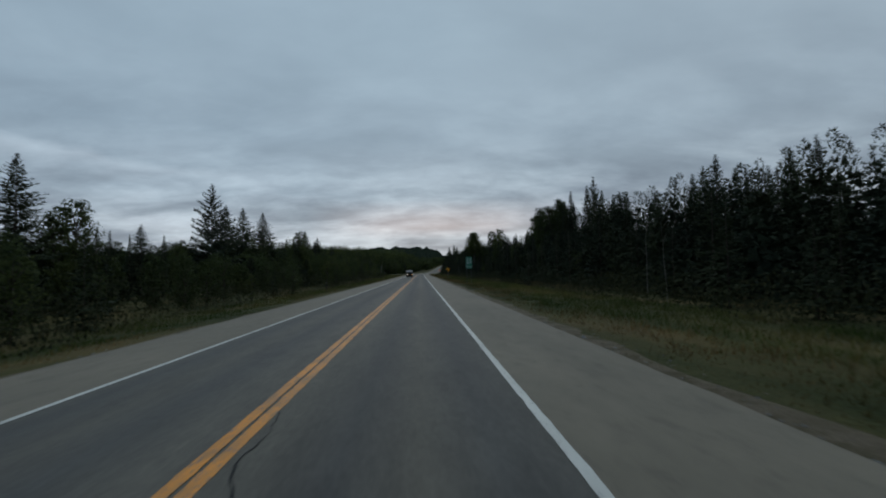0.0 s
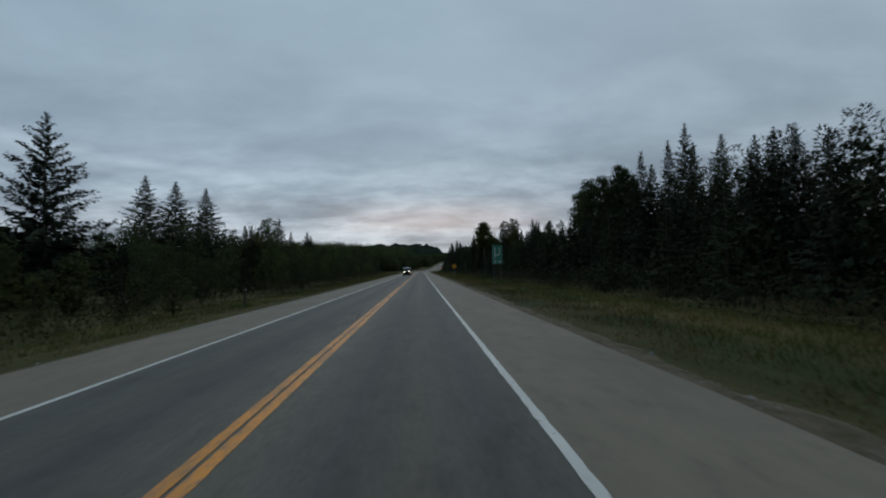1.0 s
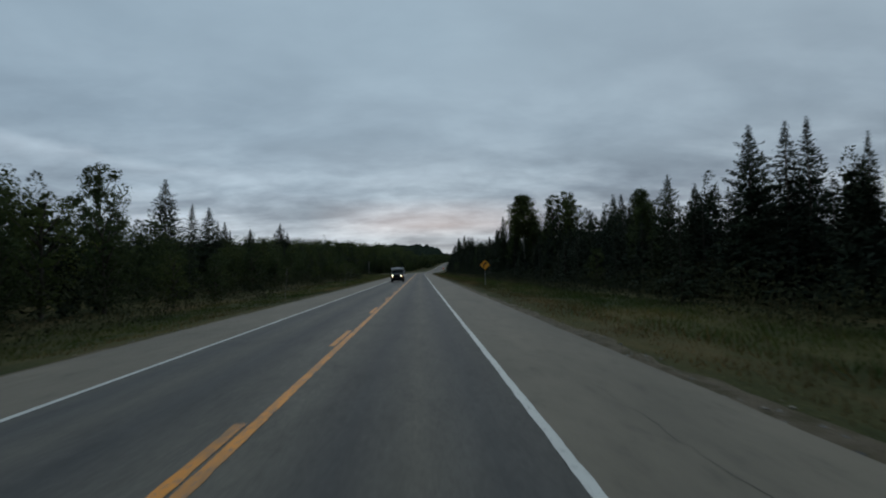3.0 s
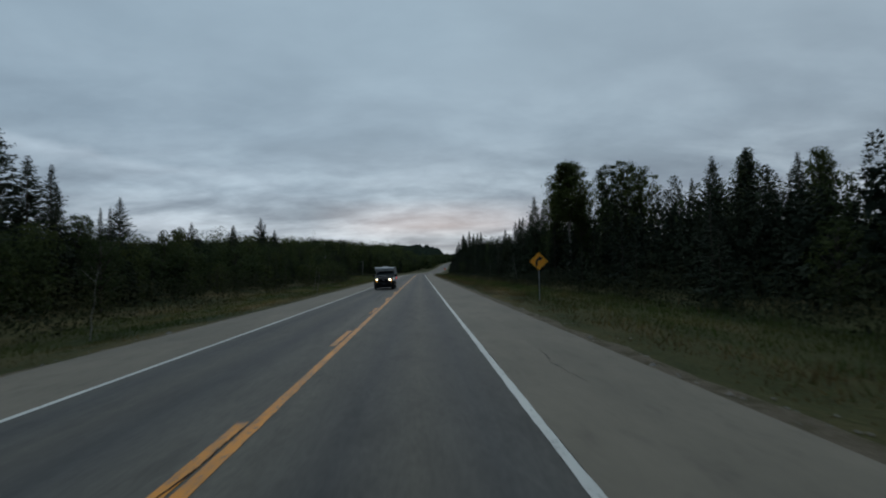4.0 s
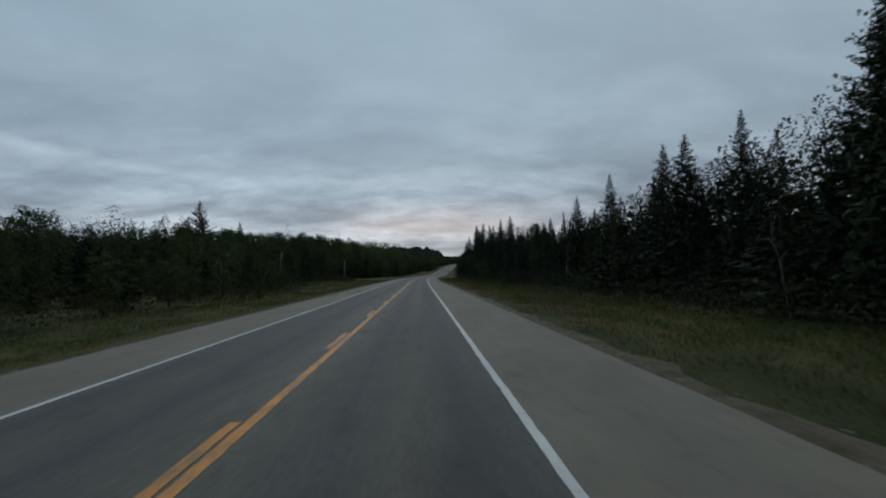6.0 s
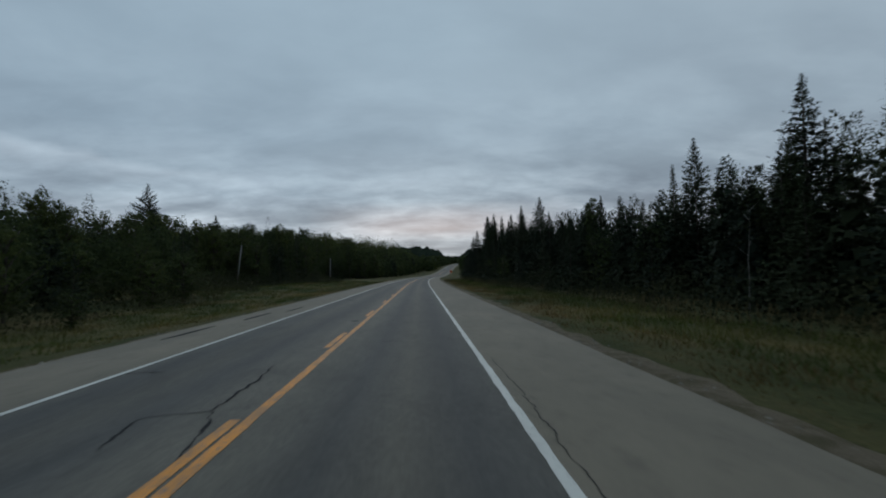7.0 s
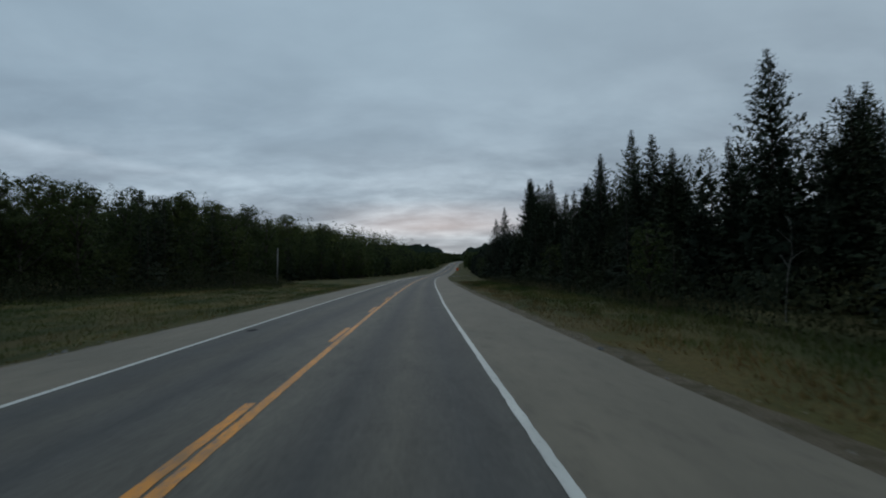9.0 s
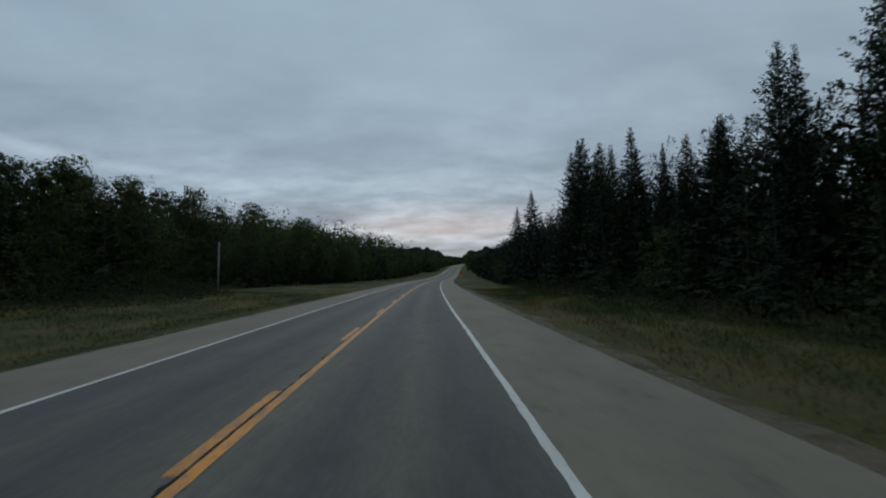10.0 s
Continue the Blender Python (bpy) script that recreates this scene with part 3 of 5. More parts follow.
# models, ten metres high, that are set out below and copied
KINDS = {
    "S": [conifer("spruce_tree", "dark green spruce tree with drooping layered branches", 10, 0.285, 150, 92, -0.20, 0.55, s, M_SPRUCE, size=0.9, ragged=0.40, taper=0.96, heart=760) for s in (1, 2, 3)],
    "W": [conifer("spruce_tree", "broad old spruce tree with open spreading branches", 10, 0.40, 95, 170, -0.05, 0.75, 9, M_SPRUCE, size=0.95, ragged=0.34, taper=0.98, hang=0.45, heart=260)],
    "N": [conifer("fir_tree", "slender dark fir tree with a pointed top", 10, 0.165, 150, 60, -0.25, 0.45, s, M_SPRUCE, size=0.80, ragged=0.45, taper=0.9, heart=760) for s in (4, 5)],
    "L": [conifer("larch_tree", "feathery grey-green larch tree with short airy branches", 10, 0.225, 165, 82, 0.10, 0.7, s, M_LARCH, size=0.80, ragged=0.55, taper=0.82, hang=0.15, tuft=0.28, heart=900) for s in (6, 7, 8)],
    "D": [broadleaf("aspen_tree", "tall leafy green aspen tree", 10, 0.21, 0.12, 96, 92, 0.091, s, M_BARK, M_LEAF, size=0.074, point=0.45) for s in (11, 12)],
    "O": [broadleaf("poplar_tree", "tall poplar tree with an open airy crown", 10, 0.15, 0.30, 58, 150, 0.060, s, M_BARK, M_LEAF, size=0.050, limb=0.004, point=0.30) for s in (18, 19)],
    "A": [broadleaf("aspen_tree", "tall aspen tree with a bare pale trunk and a high crown", 10, 0.145, 0.50, 84, 150, 0.072, 17, M_DIM, M_LEAF, size=0.062, fork=0.55, limb=0.002, girth=0.009, point=0.45)],
    "d": [broadleaf("poplar_tree", "leafy green poplar tree at the edge of the woods", 10, 0.25, 0.08, 62, 78, 0.118, s, M_BARK, M_LEAF, size=0.085, point=0.15) for s in (14, 15, 16)],
    "f": [conifer("spruce_tree", "young dark spruce tree at the edge of the woods", 10, 0.25, 80, 32, -0.15, 0.5, s, M_SPRUCE, size=1.32, ragged=0.4, heart=330) for s in (21, 22)],
    "b": [broadleaf("poplar_tree", "young leafy poplar tree at the edge of the woods", 10, 0.25, 0.06, 38, 66, 0.130, s, M_BARK, M_LEAF, size=0.092) for s in (23, 24)],
}
USED = {k: [False] * len(v) for k, v in KINDS.items()}
COUNT = [0]


def plant(kind, x, y, h, turn=None, wide=1.0, lean=0.0):
    """Sets a tree of that kind, h metres high."""
    i = COUNT[0] % len(KINDS[kind])
    COUNT[0] += 1
    model = KINDS[kind][i]
    z = ground_z(x, y)
    s = (h - z) / 10.0
    turn = rng.uniform(0, 360) if turn is None else turn
    m = pose(x, y, z - 0.1, lean, 0, turn) @ Matrix.Diagonal((s * wide, s * wide, s, 1))
    if not USED[kind][i]:
        USED[kind][i] = True
        model.matrix_basis = m
        return model
    m = pose(x, y, z - 0.1, lean, 0, turn)
    w = copy_thing(model, m)
    w.scale = (s * wide, s * wide, s)
    return w


# trees that stand out over the woods: x, y, height of the top, kind
RIGHT_A = [
    (26, 29.5, 10.5, 'N'), (26, 31.9, 10.1, 'L'), (26, 33.9, 9.4, 'L'), (26, 36.3, 9.3, 'S'), (26, 37.6, 10, 'L'), (26, 40.1, 11.8, 'S'),
    (26, 42, 11.2, 'L'), (26, 43.7, 10.8, 'L'), (26, 58.4, 11.6, 'L'), (26, 60.3, 11.9, 'L'), (26, 62.3, 11.9, 'L'), (26, 66.3, 13.1, 'L'),
    (28.5, 76.1, 17.1, 'S'), (29, 80.5, 16.5, 'N'), (27, 83.1, 15.9, 'N'), (26.5, 86.3, 14.4, 'D'), (26.5, 88.0, 15.8, 'D'), (25, 89.8, 14.4, 'D'),
    (27.5, 73.0, 14.2, 'N'), (25.5, 77.6, 13.0, 'S'), (25, 81, 12.6, 'S'),
    (19.5, 95.5, 7.1, 'D'), (19.5, 96.9, 6.6, 'D'), (24, 92.5, 14.5, 'D'), (24, 96.5, 13.6, 'D'), (19.5, 98.3, 7.2, 'D'), (19.5, 100.8, 7.7, 'N'),
]
RIGHT_B = [
    (19.5, 104, 9.4, 'N'), (19.5, 105.4, 9.6, 'N'), (19.5, 108.2, 10.2, 'L'), (19.5, 113.9, 7.8, 'N'), (19.5, 117.5, 9.1, 'L'), (19.5, 121.8, 9.1, 'D'),
    (30, 142.2, 10.9, 'D'), (30, 144.3, 10.9, 'N'), (30, 147.6, 10.6, 'S'), (30, 150.3, 12.8, 'S'), (36.5, 159.3, 15.2, 'D'), (32.5, 159.2, 14.1, 'L'),
    (32.4, 163.0, 12.4, 'N'), (28.5, 159.0, 10.6, 'S'), (27.0, 164.7, 14.8, 'O'), (19.0, 167.7, 15.8, 'A'), (26.4, 173.5, 17.0, 'O'), (29.5, 174.6, 17.9, 'O'),
    (22.5, 164.0, 10.4, 'D'), (21.5, 170.5, 12.6, 'D'), (18.8, 173.5, 13.0, 'D'), (17.2, 178.6, 12.8, 'L'), (19.3, 180.9, 12.6, 'L'), (24.0, 179.0, 12.2, 'D'),
]
RIGHT_C = [
    (19, 189.1, 11.2, 'L'), (19, 195, 11.5, 'S'),
    (19, 198, 11.6, 'L'), (21.6, 214.7, 12.8, 'N'), (19, 212.7, 8.6, 'L'), (19, 215.5, 6.9, 'D'), (20, 218.6, 8.3, 'S'),
    (21, 224.3, 11.9, 'S'), (19, 223.8, 9.8, 'N'), (19, 228.7, 7.9, 'N'), (19, 233.2, 8.9, 'L'), (19.2, 238.4, 9.8, 'S'), (19.4, 241.0, 10.3, 'O'),
    (17.2, 242.5, 8.2, 'L'), (18.3, 248.8, 7.7, 'N'), (22.0, 250.8, 10.5, 'L'), (20, 252.4, 8.4, 'L'), (20, 254.2, 9, 'S'), (20, 255.4, 9.6, 'L'), (18.2, 254.9, 10.3, 'N'),
]
RIGHT_D = [
    (20, 261.5, 8.3, 'N'), (20, 264.4, 10.2, 'N'), (20.9, 270.5, 14.8, 'L'), (31.6, 275.1, 14.7, 'L'), (29.4, 273.5, 13.0, 'L'), (20, 273, 10.3, 'N'), (20, 279.7, 11.3, 'S'),
    (21, 280.5, 9.6, 'L'), (21, 282.7, 10.8, 'N'), (21, 284.8, 13.9, 'S'), (22.3, 291.6, 16.3, 'L'), (21, 291.8, 11, 'N'), (21, 288.2, 11.3, 'S'),
    (20, 294.4, 13.8, 'N'), (21, 296.8, 15.1, 'L'), (21, 302.1, 12.7, 'S'), (22, 304, 13.1, 'L'), (21, 306.4, 12.6, 'N'), (21, 310, 12.9, 'N'),
    (20, 312.8, 13.1, 'S'), (20, 313.8, 15.5, 'N'), (20, 318.4, 15, 'L'), (20, 321.4, 16.1, 'L'), (20, 326.7, 18.2, 'L'), (20, 328.3, 18.4, 'S'),
]
RIGHT_E = [
    (26.2, 338.7, 19.6, 'L'), (24.6, 345.0, 21.2, 'L'), (20, 353.4, 16.6, 'S'), (20, 365.9, 15.4, 'S'),
]
LEFT_A = [
    (-26, 31.6, 10.2, 'S'), (-26, 34.8, 7.1, 'D'), (-26, 36.9, 8.2, 'D'), (-26, 39.3, 6.1, 'N'), (-26, 40.9, 6, 'N'), (-26, 43.6, 5.9, 'N'),
    (-26, 45.3, 6.9, 'S'), (-26, 49.3, 6.3, 'N'), (-26, 52.1, 5.8, 'D'), (-26.8, 62.2, 13.9, 'W'), (-38, 94.5, 15.8, 'S'), (-26, 98.7, 9, 'N'),
    (-33, 99.7, 11.4, 'N'), (-37, 100.7, 16.1, 'S'), (-26, 101.5, 9.3, 'N'), (-26, 102.9, 8.5, 'D'), (-26, 103.9, 8.8, 'N'), (-34, 104, 15.5, 'S'),
    (-26, 106.3, 8.5, 'D'), (-26, 111.4, 8.6, 'D'), (-33, 131.5, 14.1, 'D'), (-26, 140.9, 10.2, 'S'), (-26, 143.4, 8.8, 'N'), (-26, 145.7, 7, 'D'),
]
LEFT_B = [
    (-36, 149.9, 15.6, 'S'), (-28, 151.2, 8.1, 'N'), (-28, 152.5, 8.4, 'N'), (-34, 153.6, 12.6, 'N'), (-26, 157.7, 6.6, 'D'), (-32, 160.4, 10.5, 'S'),
    (-26, 160.9, 7.3, 'D'), (-27, 162.7, 7.2, 'D'), (-28.4, 168.6, 8.5, 'S'), (-27.8, 179.7, 9.0, 'N'), (-30, 189.7, 7.1, 'D'), (-30, 193.7, 9, 'D'),
    (-30, 200.6, 8, 'D'), (-36, 236, 10.7, 'D'), (-36, 237.7, 10.3, 'D'), (-36, 240, 9.9, 'D'), (-36, 245.2, 9.9, 'D'),
    (-36, 251.6, 10.8, 'D'), (-41, 258.5, 11.4, 'D'), (-40.5, 263.5, 12.4, 'D'), (-42, 268.5, 13.0, 'D'), (-43, 273.5, 13.3, 'D'), (-41, 279, 12.8, 'D'), (-41, 285, 13.1, 'D'), (-41, 287.6, 12.2, 'D'), (-41, 291.9, 12.6, 'D'), (-41, 297, 13.7, 'D'), (-41, 300.9, 13.5, 'D'),
]
LEFT_C = [
    (-41, 304.4, 14.1, 'D'), (-41, 312, 13.1, 'D'), (-66.0, 308.0, 25.2, 'W'), (-108, 388, 30.5, 'S'), (-87, 396, 28.6, 'S'), (-41, 320.1, 15.2, 'D'), (-41, 324.4, 15.2, 'D'),
    (-48, 325.8, 17.6, 'D'), (-41, 327.3, 16.2, 'D'), (-41, 328.7, 17.3, 'D'), (-41, 331.5, 15.8, 'D'), (-41, 339.2, 17.3, 'D'), (-41, 340.8, 16.1, 'D'),
    (-41, 354.5, 17, 'D'), (-41, 358.8, 19.5, 'D'), (-48, 361.7, 19.5, 'D'), (-36, 374.5, 18.9, 'D'), (-33, 408, 19.5, 'D'),
]
for row in RIGHT_A + RIGHT_B + RIGHT_C + RIGHT_D + RIGHT_E + LEFT_A + LEFT_B + LEFT_C:
    kind = row[3]
    if kind == 'D' and row[0] < 0:
        kind = 'd'
    plant(kind, row[0], row[1], row[2], wide=1.5 if kind == 'A' else 1.0 if kind in 'WO' else rng.uniform(0.95, 1.15) if kind == 'D' and row[1] < 110 else rng.uniform(0.7, 0.9) if kind == 'D' else rng.uniform(0.9, 1.5) if kind == 'N' else rng.uniform(0.85, 1.15) * (1.3 if kind == 'S' and row[0] < 0 else 1.0))


def top_line(y, right):
    """Height of the closed canopy of the woods."""
    if right:
        pts = ((-60, 9), (30, 8.6), (58, 9.4), (70, 9.6), (93, 10.0), (100, 7.6), (140, 7.6), (160, 8.4), (172, 10.6), (215, 9.8), (235, 8.0), (262, 9.0), (285, 10.8), (320, 12.5), (400, 13), (2000, 12))
    else:
        pts = ((-60, 5.2), (60, 5.2), (84, 6.2), (98, 8.2), (116, 8.2), (135, 6.6), (150, 5.9), (200, 6.8), (235, 7.6), (265, 9), (300, 9.8), (345, 11), (385, 12.8), (430, 14.5), (2000, 15))
    for (a, d), (b, e) in zip(pts, pts[1:]):
        if y <= b:
            return d + (e - d) * (y - a) / (b - a)
    return pts[-1][1]


def clearing(x, y):
    """A gap in the young growth before the pale-trunked aspen."""
    return math.hypot(x - 15.3, y - 161.0) < 3.4


# the woods behind and between: individual trees near the road's edge, further in one mass
for right in (True, False):
    y = -6.0
    while y < 420:
        d = wood_edge(y, right) + rng.uniform(0.6, 6.0)
        x = (d if right else -d) + bend(y)
        top = (1.9 + (top_line(y, right) - 1.9) * d / (21 if right else 26)) * rng.uniform(0.5, 1.0) + rise(y)
        kind = rng.choice(list("fb"), p=(0.94, 0.06) if right else (0.3, 0.7))
        if not clearing(x, y):
            plant(str(kind), x, y, top, wide=rng.uniform(0.95, 1.35))
        y += rng.uniform(3.0, 5.2)


# round bushes that stand out before the woods
for x, y, h, wide in ((-20.4, 232.0, 4.4, 1.7), (-20.0, 226.5, 3.6, 1.6), (-22.5, 236.0, 4.8, 1.5), (-17.0, 214.0, 1.6, 1.8), (-28.6, 337.6, 1.9, 1.7), (-34.5, 286.0, 1.7, 1.7), (-15.2, 57.0, 2.4, 1.6), (-16.5, 93.0, 3.0, 1.5)):
    plant("b", x, y, h, wide=wide)


# a second row of conifers that closes the woods on the right
y = 22.0
while y < 400:
    d = wood_edge(y, True) + rng.uniform(9.5, 13.5)
    plant("f", d + bend(y), y, top_line(y, True) * rng.uniform(0.95, 1.14) + rise(y), wide=rng.uniform(1.1, 1.4))
    y += rng.uniform(3.0, 4.8)


def mass_verts(h, conical, n, r, s):
    """One tree of the closed woods: a cone of hanging sprays, or a crown of rounded clumps."""
    core = max(n // 7, 4)
    f = r.uniform(0, 0.8, core)
    a = r.uniform(0, 2 * math.pi, core)
    q = np.sqrt(r.uniform(0, 0.5, core)) * ((1 - f) ** 0.8 * 0.24 if conical else np.sqrt(1 - (2 * f - 0.9) ** 2 / 1.25) * 0.20) * h
    p = np.stack([np.cos(a) * q, np.sin(a) * q, h * (0.05 + 0.95 * f)], 1)
    inner = shards(p, unit(p * np.array([1, 1, 0]) + r.normal(0, 0.4, p.shape) + np.array([0, 0, 0.2])), s * (3.2 - 1.8 * f) * r.uniform(0.7, 1.2, core), r)
    n -= core
    if conical:
        f = r.uniform(0, 1, n) ** 0.8
        a = r.uniform(0, 2 * math.pi, n)
        q = np.sqrt(r.uniform(0.3, 1.0, n)) * ((1 - f) ** 0.85 * 0.25 * h + 0.08) * (1 + 0.25 * np.sin(3 * a + 2.2 * h * f))
        p = np.stack([np.cos(a) * q, np.sin(a) * q, h * (0.04 + 0.96 * f)], 1)
        d = unit(np.stack([np.cos(a), np.sin(a), -0.35 + 0.9 * f], 1) + r.normal(0, 0.4, (n, 3)))
        w = unit(np.cross(d, r.normal(0, 0.5, (n, 3)) + np.array([0, 0, 1.0])))
        return np.concatenate([inner, sprays_of(p, d, w, s * (3.0 - 1.6 * f) * r.uniform(0.7, 1.3, n), s * (0.55 - 0.25 * f) * r.uniform(0.6, 1.3, n))])
    k = max(n // 34, 6)
    f = ((np.arange(k) + 0.5) / k) ** 0.7
    a = np.arange(k) * 2.4 + r.uniform(0, 6.28)
    q = np.sqrt(np.maximum(1 - (2 * f - 0.9) ** 2 / 1.25, 0.03)) * 0.26 * h * r.uniform(0.5, 1.0, k)
    c = np.stack([np.cos(a) * q, np.sin(a) * q, h * (0.05 + 0.87 * f)], 1)
    return np.concatenate([inner, clumps_of(c, h * 0.100 * r.uniform(0.7, 1.35, k), max(n // k, 4), s, r, 0.015)])


def woods(name, label, mat, spots, n, s):
    r = np.random.default_rng(len(spots))
    out = []
    for x, y, top, conical in spots:
        z = ground_z(x, y)
        out.append(mass_verts(max(top - z, 2.0), conical, n, r, s) + np.array([x, y, z]))
    ob = new(name, crown_mesh(name, np.concatenate(out), mat, 3))
    return tagged(ob, label, "woods", kind="stuff")


def far_ground_gap(x, y):
    return abs(x - CROWN - bend(y)) < 13


front, deep, mid, past = ({True: [], False: []} for _ in range(4))
for right in (True, False):
    for y in np.arange(-40, 640, 3.2):
        for row in range(5 if right else 8):
            if row > 3 and int(y / 3.2) % 2:
                continue
            yy = y + rng.uniform(-1.5, 1.5)
            d = wood_edge(yy, right) + 5.5 + row * 4.6 + rng.uniform(-1.5, 1.5)
            x = (d if right else -d) + bend(yy)
            if far_ground_gap(x, yy) or clearing(x, yy):
                continue
            top = (1.9 + (top_line(yy, right) - 1.9) * min(d / (21 if right else 26), 1.3 if right else 1.3 + min(max(yy - 200, 0) / 300, 0.2))) * ((rng.uniform(0.62, 0.96) if row == 0 else rng.uniform(0.84, 1.05)) if row < 2 and right else rng.uniform(0.5, 1.0) if row < 2 else (rng.uniform(0.90, 1.10) + 0.16 * noise.noise(Vector((yy * 0.07, row * 3.3, 0))) if right else rng.uniform(0.66, 1.10) + 0.34 * noise.noise(Vector((yy * 0.07, row * 3.3, 0))))) + rise(yy)
            if not right and yy > 200:
                top += (min(row * 0.3, 1.5) + 3.4 * rng.uniform(0, 1) ** 3 - 1.3 + 2.2 * noise.noise(Vector((yy * 0.16, row * 1.7, 8)))) * min((yy - 200) / 60, 1)
            if not right and yy > 215 and row > 2 and rng.random() < 0.3:
                continue
            cone = bool(rng.random() < ((0.92 if 135 < yy < 255 else 1.0) if right else 0.25))
            (deep if yy < 4 or yy > 250 and right and row > 3 else past if yy > 400 else front if row < 2 else mid)[cone].append((x, yy, top, cone))
woods("conifer_woods", "dense dark conifer woods beside the highway", M_SPRUCE, front[True], 760, 0.165)
woods("leafy_woods", "dense dark green leafy woods beside the highway", M_LEAF, front[False], 930, 0.124)
for i in range(5600):
    y = rng.uniform(-90, 620)
    right = rng.random() < 0.5
    d = wood_edge(y, right) + (27 if right else 41) + rng.uniform(0, 110)
    x = (d if right else -d) + bend(y)
    cone = bool(rng.random() < (0.7 if right else 0.25))
    deep[cone].append((x, y, ground_z(x, y) + (top_line(y, right) + 1) * rng.uniform(0.6, 0.9), cone))
woods("conifer_woods", "dark conifers behind the edge of the woods", M_SPRUCE, mid[True], 520, 0.236)
woods("leafy_woods", "dark leafy trees behind the edge of the woods", M_LEAF, mid[False], 640, 0.175)
woods("conifer_woods", "dark conifers beside the bend", M_SPRUCE, past[True], 170, 0.40)
woods("leafy_woods", "dark leafy trees beside the bend", M_LEAF, past[False], 170, 0.36)
woods("conifer_woods", "dark conifers deep in the woods", M_SPRUCE, deep[True], 30, 1.0)
woods("leafy_woods", "dark leafy trees deep in the woods", M_LEAF, deep[False], 32, 1.0)
far_spots = []
for i in range(1500):
    y = 600 + 900 * rng.uniform(0, 1) ** 1.3
    x = rng.uniform(-0.75, 0.75) * y
    if far_ground_gap(x, y) or 0.0 < x / y < 0.10 and rng.random() < 0.5:
        continue
    far_spots.append((x, y, ground_z(x, y) + rng.uniform(8, 14), rng.random() < 0.35))
for y in np.arange(640, 1150, 6.5):
    for row in range(5):
        for side in (-1, 1):
            x = CROWN + bend(y) + side * (17 + row * 7 + rng.uniform(-2.5, 2.5))
            far_spots.append((x, y + rng.uniform(-3, 3), rise(y) + rng.uniform(9, 15), rng.random() < 0.35))
for i in range(400):
    y = rng.uniform(380, 700)
    x = rng.uniform(30, 160) * rng.choice([-1, 1]) + bend(y)
    if far_ground_gap(x, y):
        continue
    far_spots.append((x, y, ground_z(x, y) + rng.uniform(9, 13), rng.random() < 0.35))
hill_spots = []
for i in range(420):
    y = rng.uniform(400, 640)
    d = rng.uniform(34, 135)
    top = 20.5 + 0.085 * (d - 35) + 0.05 * (y - 420) + rng.uniform(-2.2, 1.6) + 1.6 * noise.noise(Vector((d * 0.06, y * 0.04, 3)))
    hill_spots.append((-d + bend(y), y, top, rng.random() < 0.2))
woods("hillside_woods", "leafy woods on the low hill beside the bend", M_LEAF, hill_spots, 180, 0.43)
woods("distant_woods", "distant dark woods beside the climbing highway", M_LEAF, far_spots, 44, 1.4)


def distant_hill():
    """A far wooded ridge: rows of treetops, one behind and above the other."""
    r = np.random.default_rng(77)
    verts, faces = [], []
    for row in range(7):
        y0 = 1900 + row * 90
        w = 560
        base = len(verts)
        for i in range(w + 1):
            a = -1.05 + 2.1 * i / w
            x = a * y0
            dip = 1 - 0.40 * math.exp(-((a - 0.062) / 0.030) ** 2)
            swell = 1 + 0.18 * noise.noise(Vector((a * 5, 1.7, 0))) + 0.07 * noise.noise(Vector((a * 17, 3.1, 0)))
            h = (62 + 9.5 * row) * dip * swell
            tops = 16 * noise.noise(Vector((x * 0.028, row * 5, 2))) + 5 * noise.noise(Vector((x * 0.015, row * 3, 6))) + 8 * r.uniform(-0.5, 0.5)
            for z, dy in ((-40, 0), (h - 16, 0), (h + tops, 12), (h - 10, 60)):
                verts.append((x, y0 + dy, z))
        for i in range(w):
            for k in range(3):
                q = base + i * 4 + k
                faces.append((q, q + 4, q + 5, q + 1))
    ob = link_mesh("backdrop", verts, faces, M_FARWOOD)
    tagged(ob, "far wooded ridge, dark green, closing the view", "hill", kind="structure")


M_FARWOOD = material("far_woods", 0.95, 0.0, (0.03, 0.045, 0.03), 0.1)
fw = Tree(M_FARWOOD)
fw.colour(fw.ramp(fw.noise(fw.obj(), 0.06, 6, 0.7), [(0.3, (0.012, 0.020, 0.013)), (0.7, (0.034, 0.048, 0.030))]))
distant_hill()


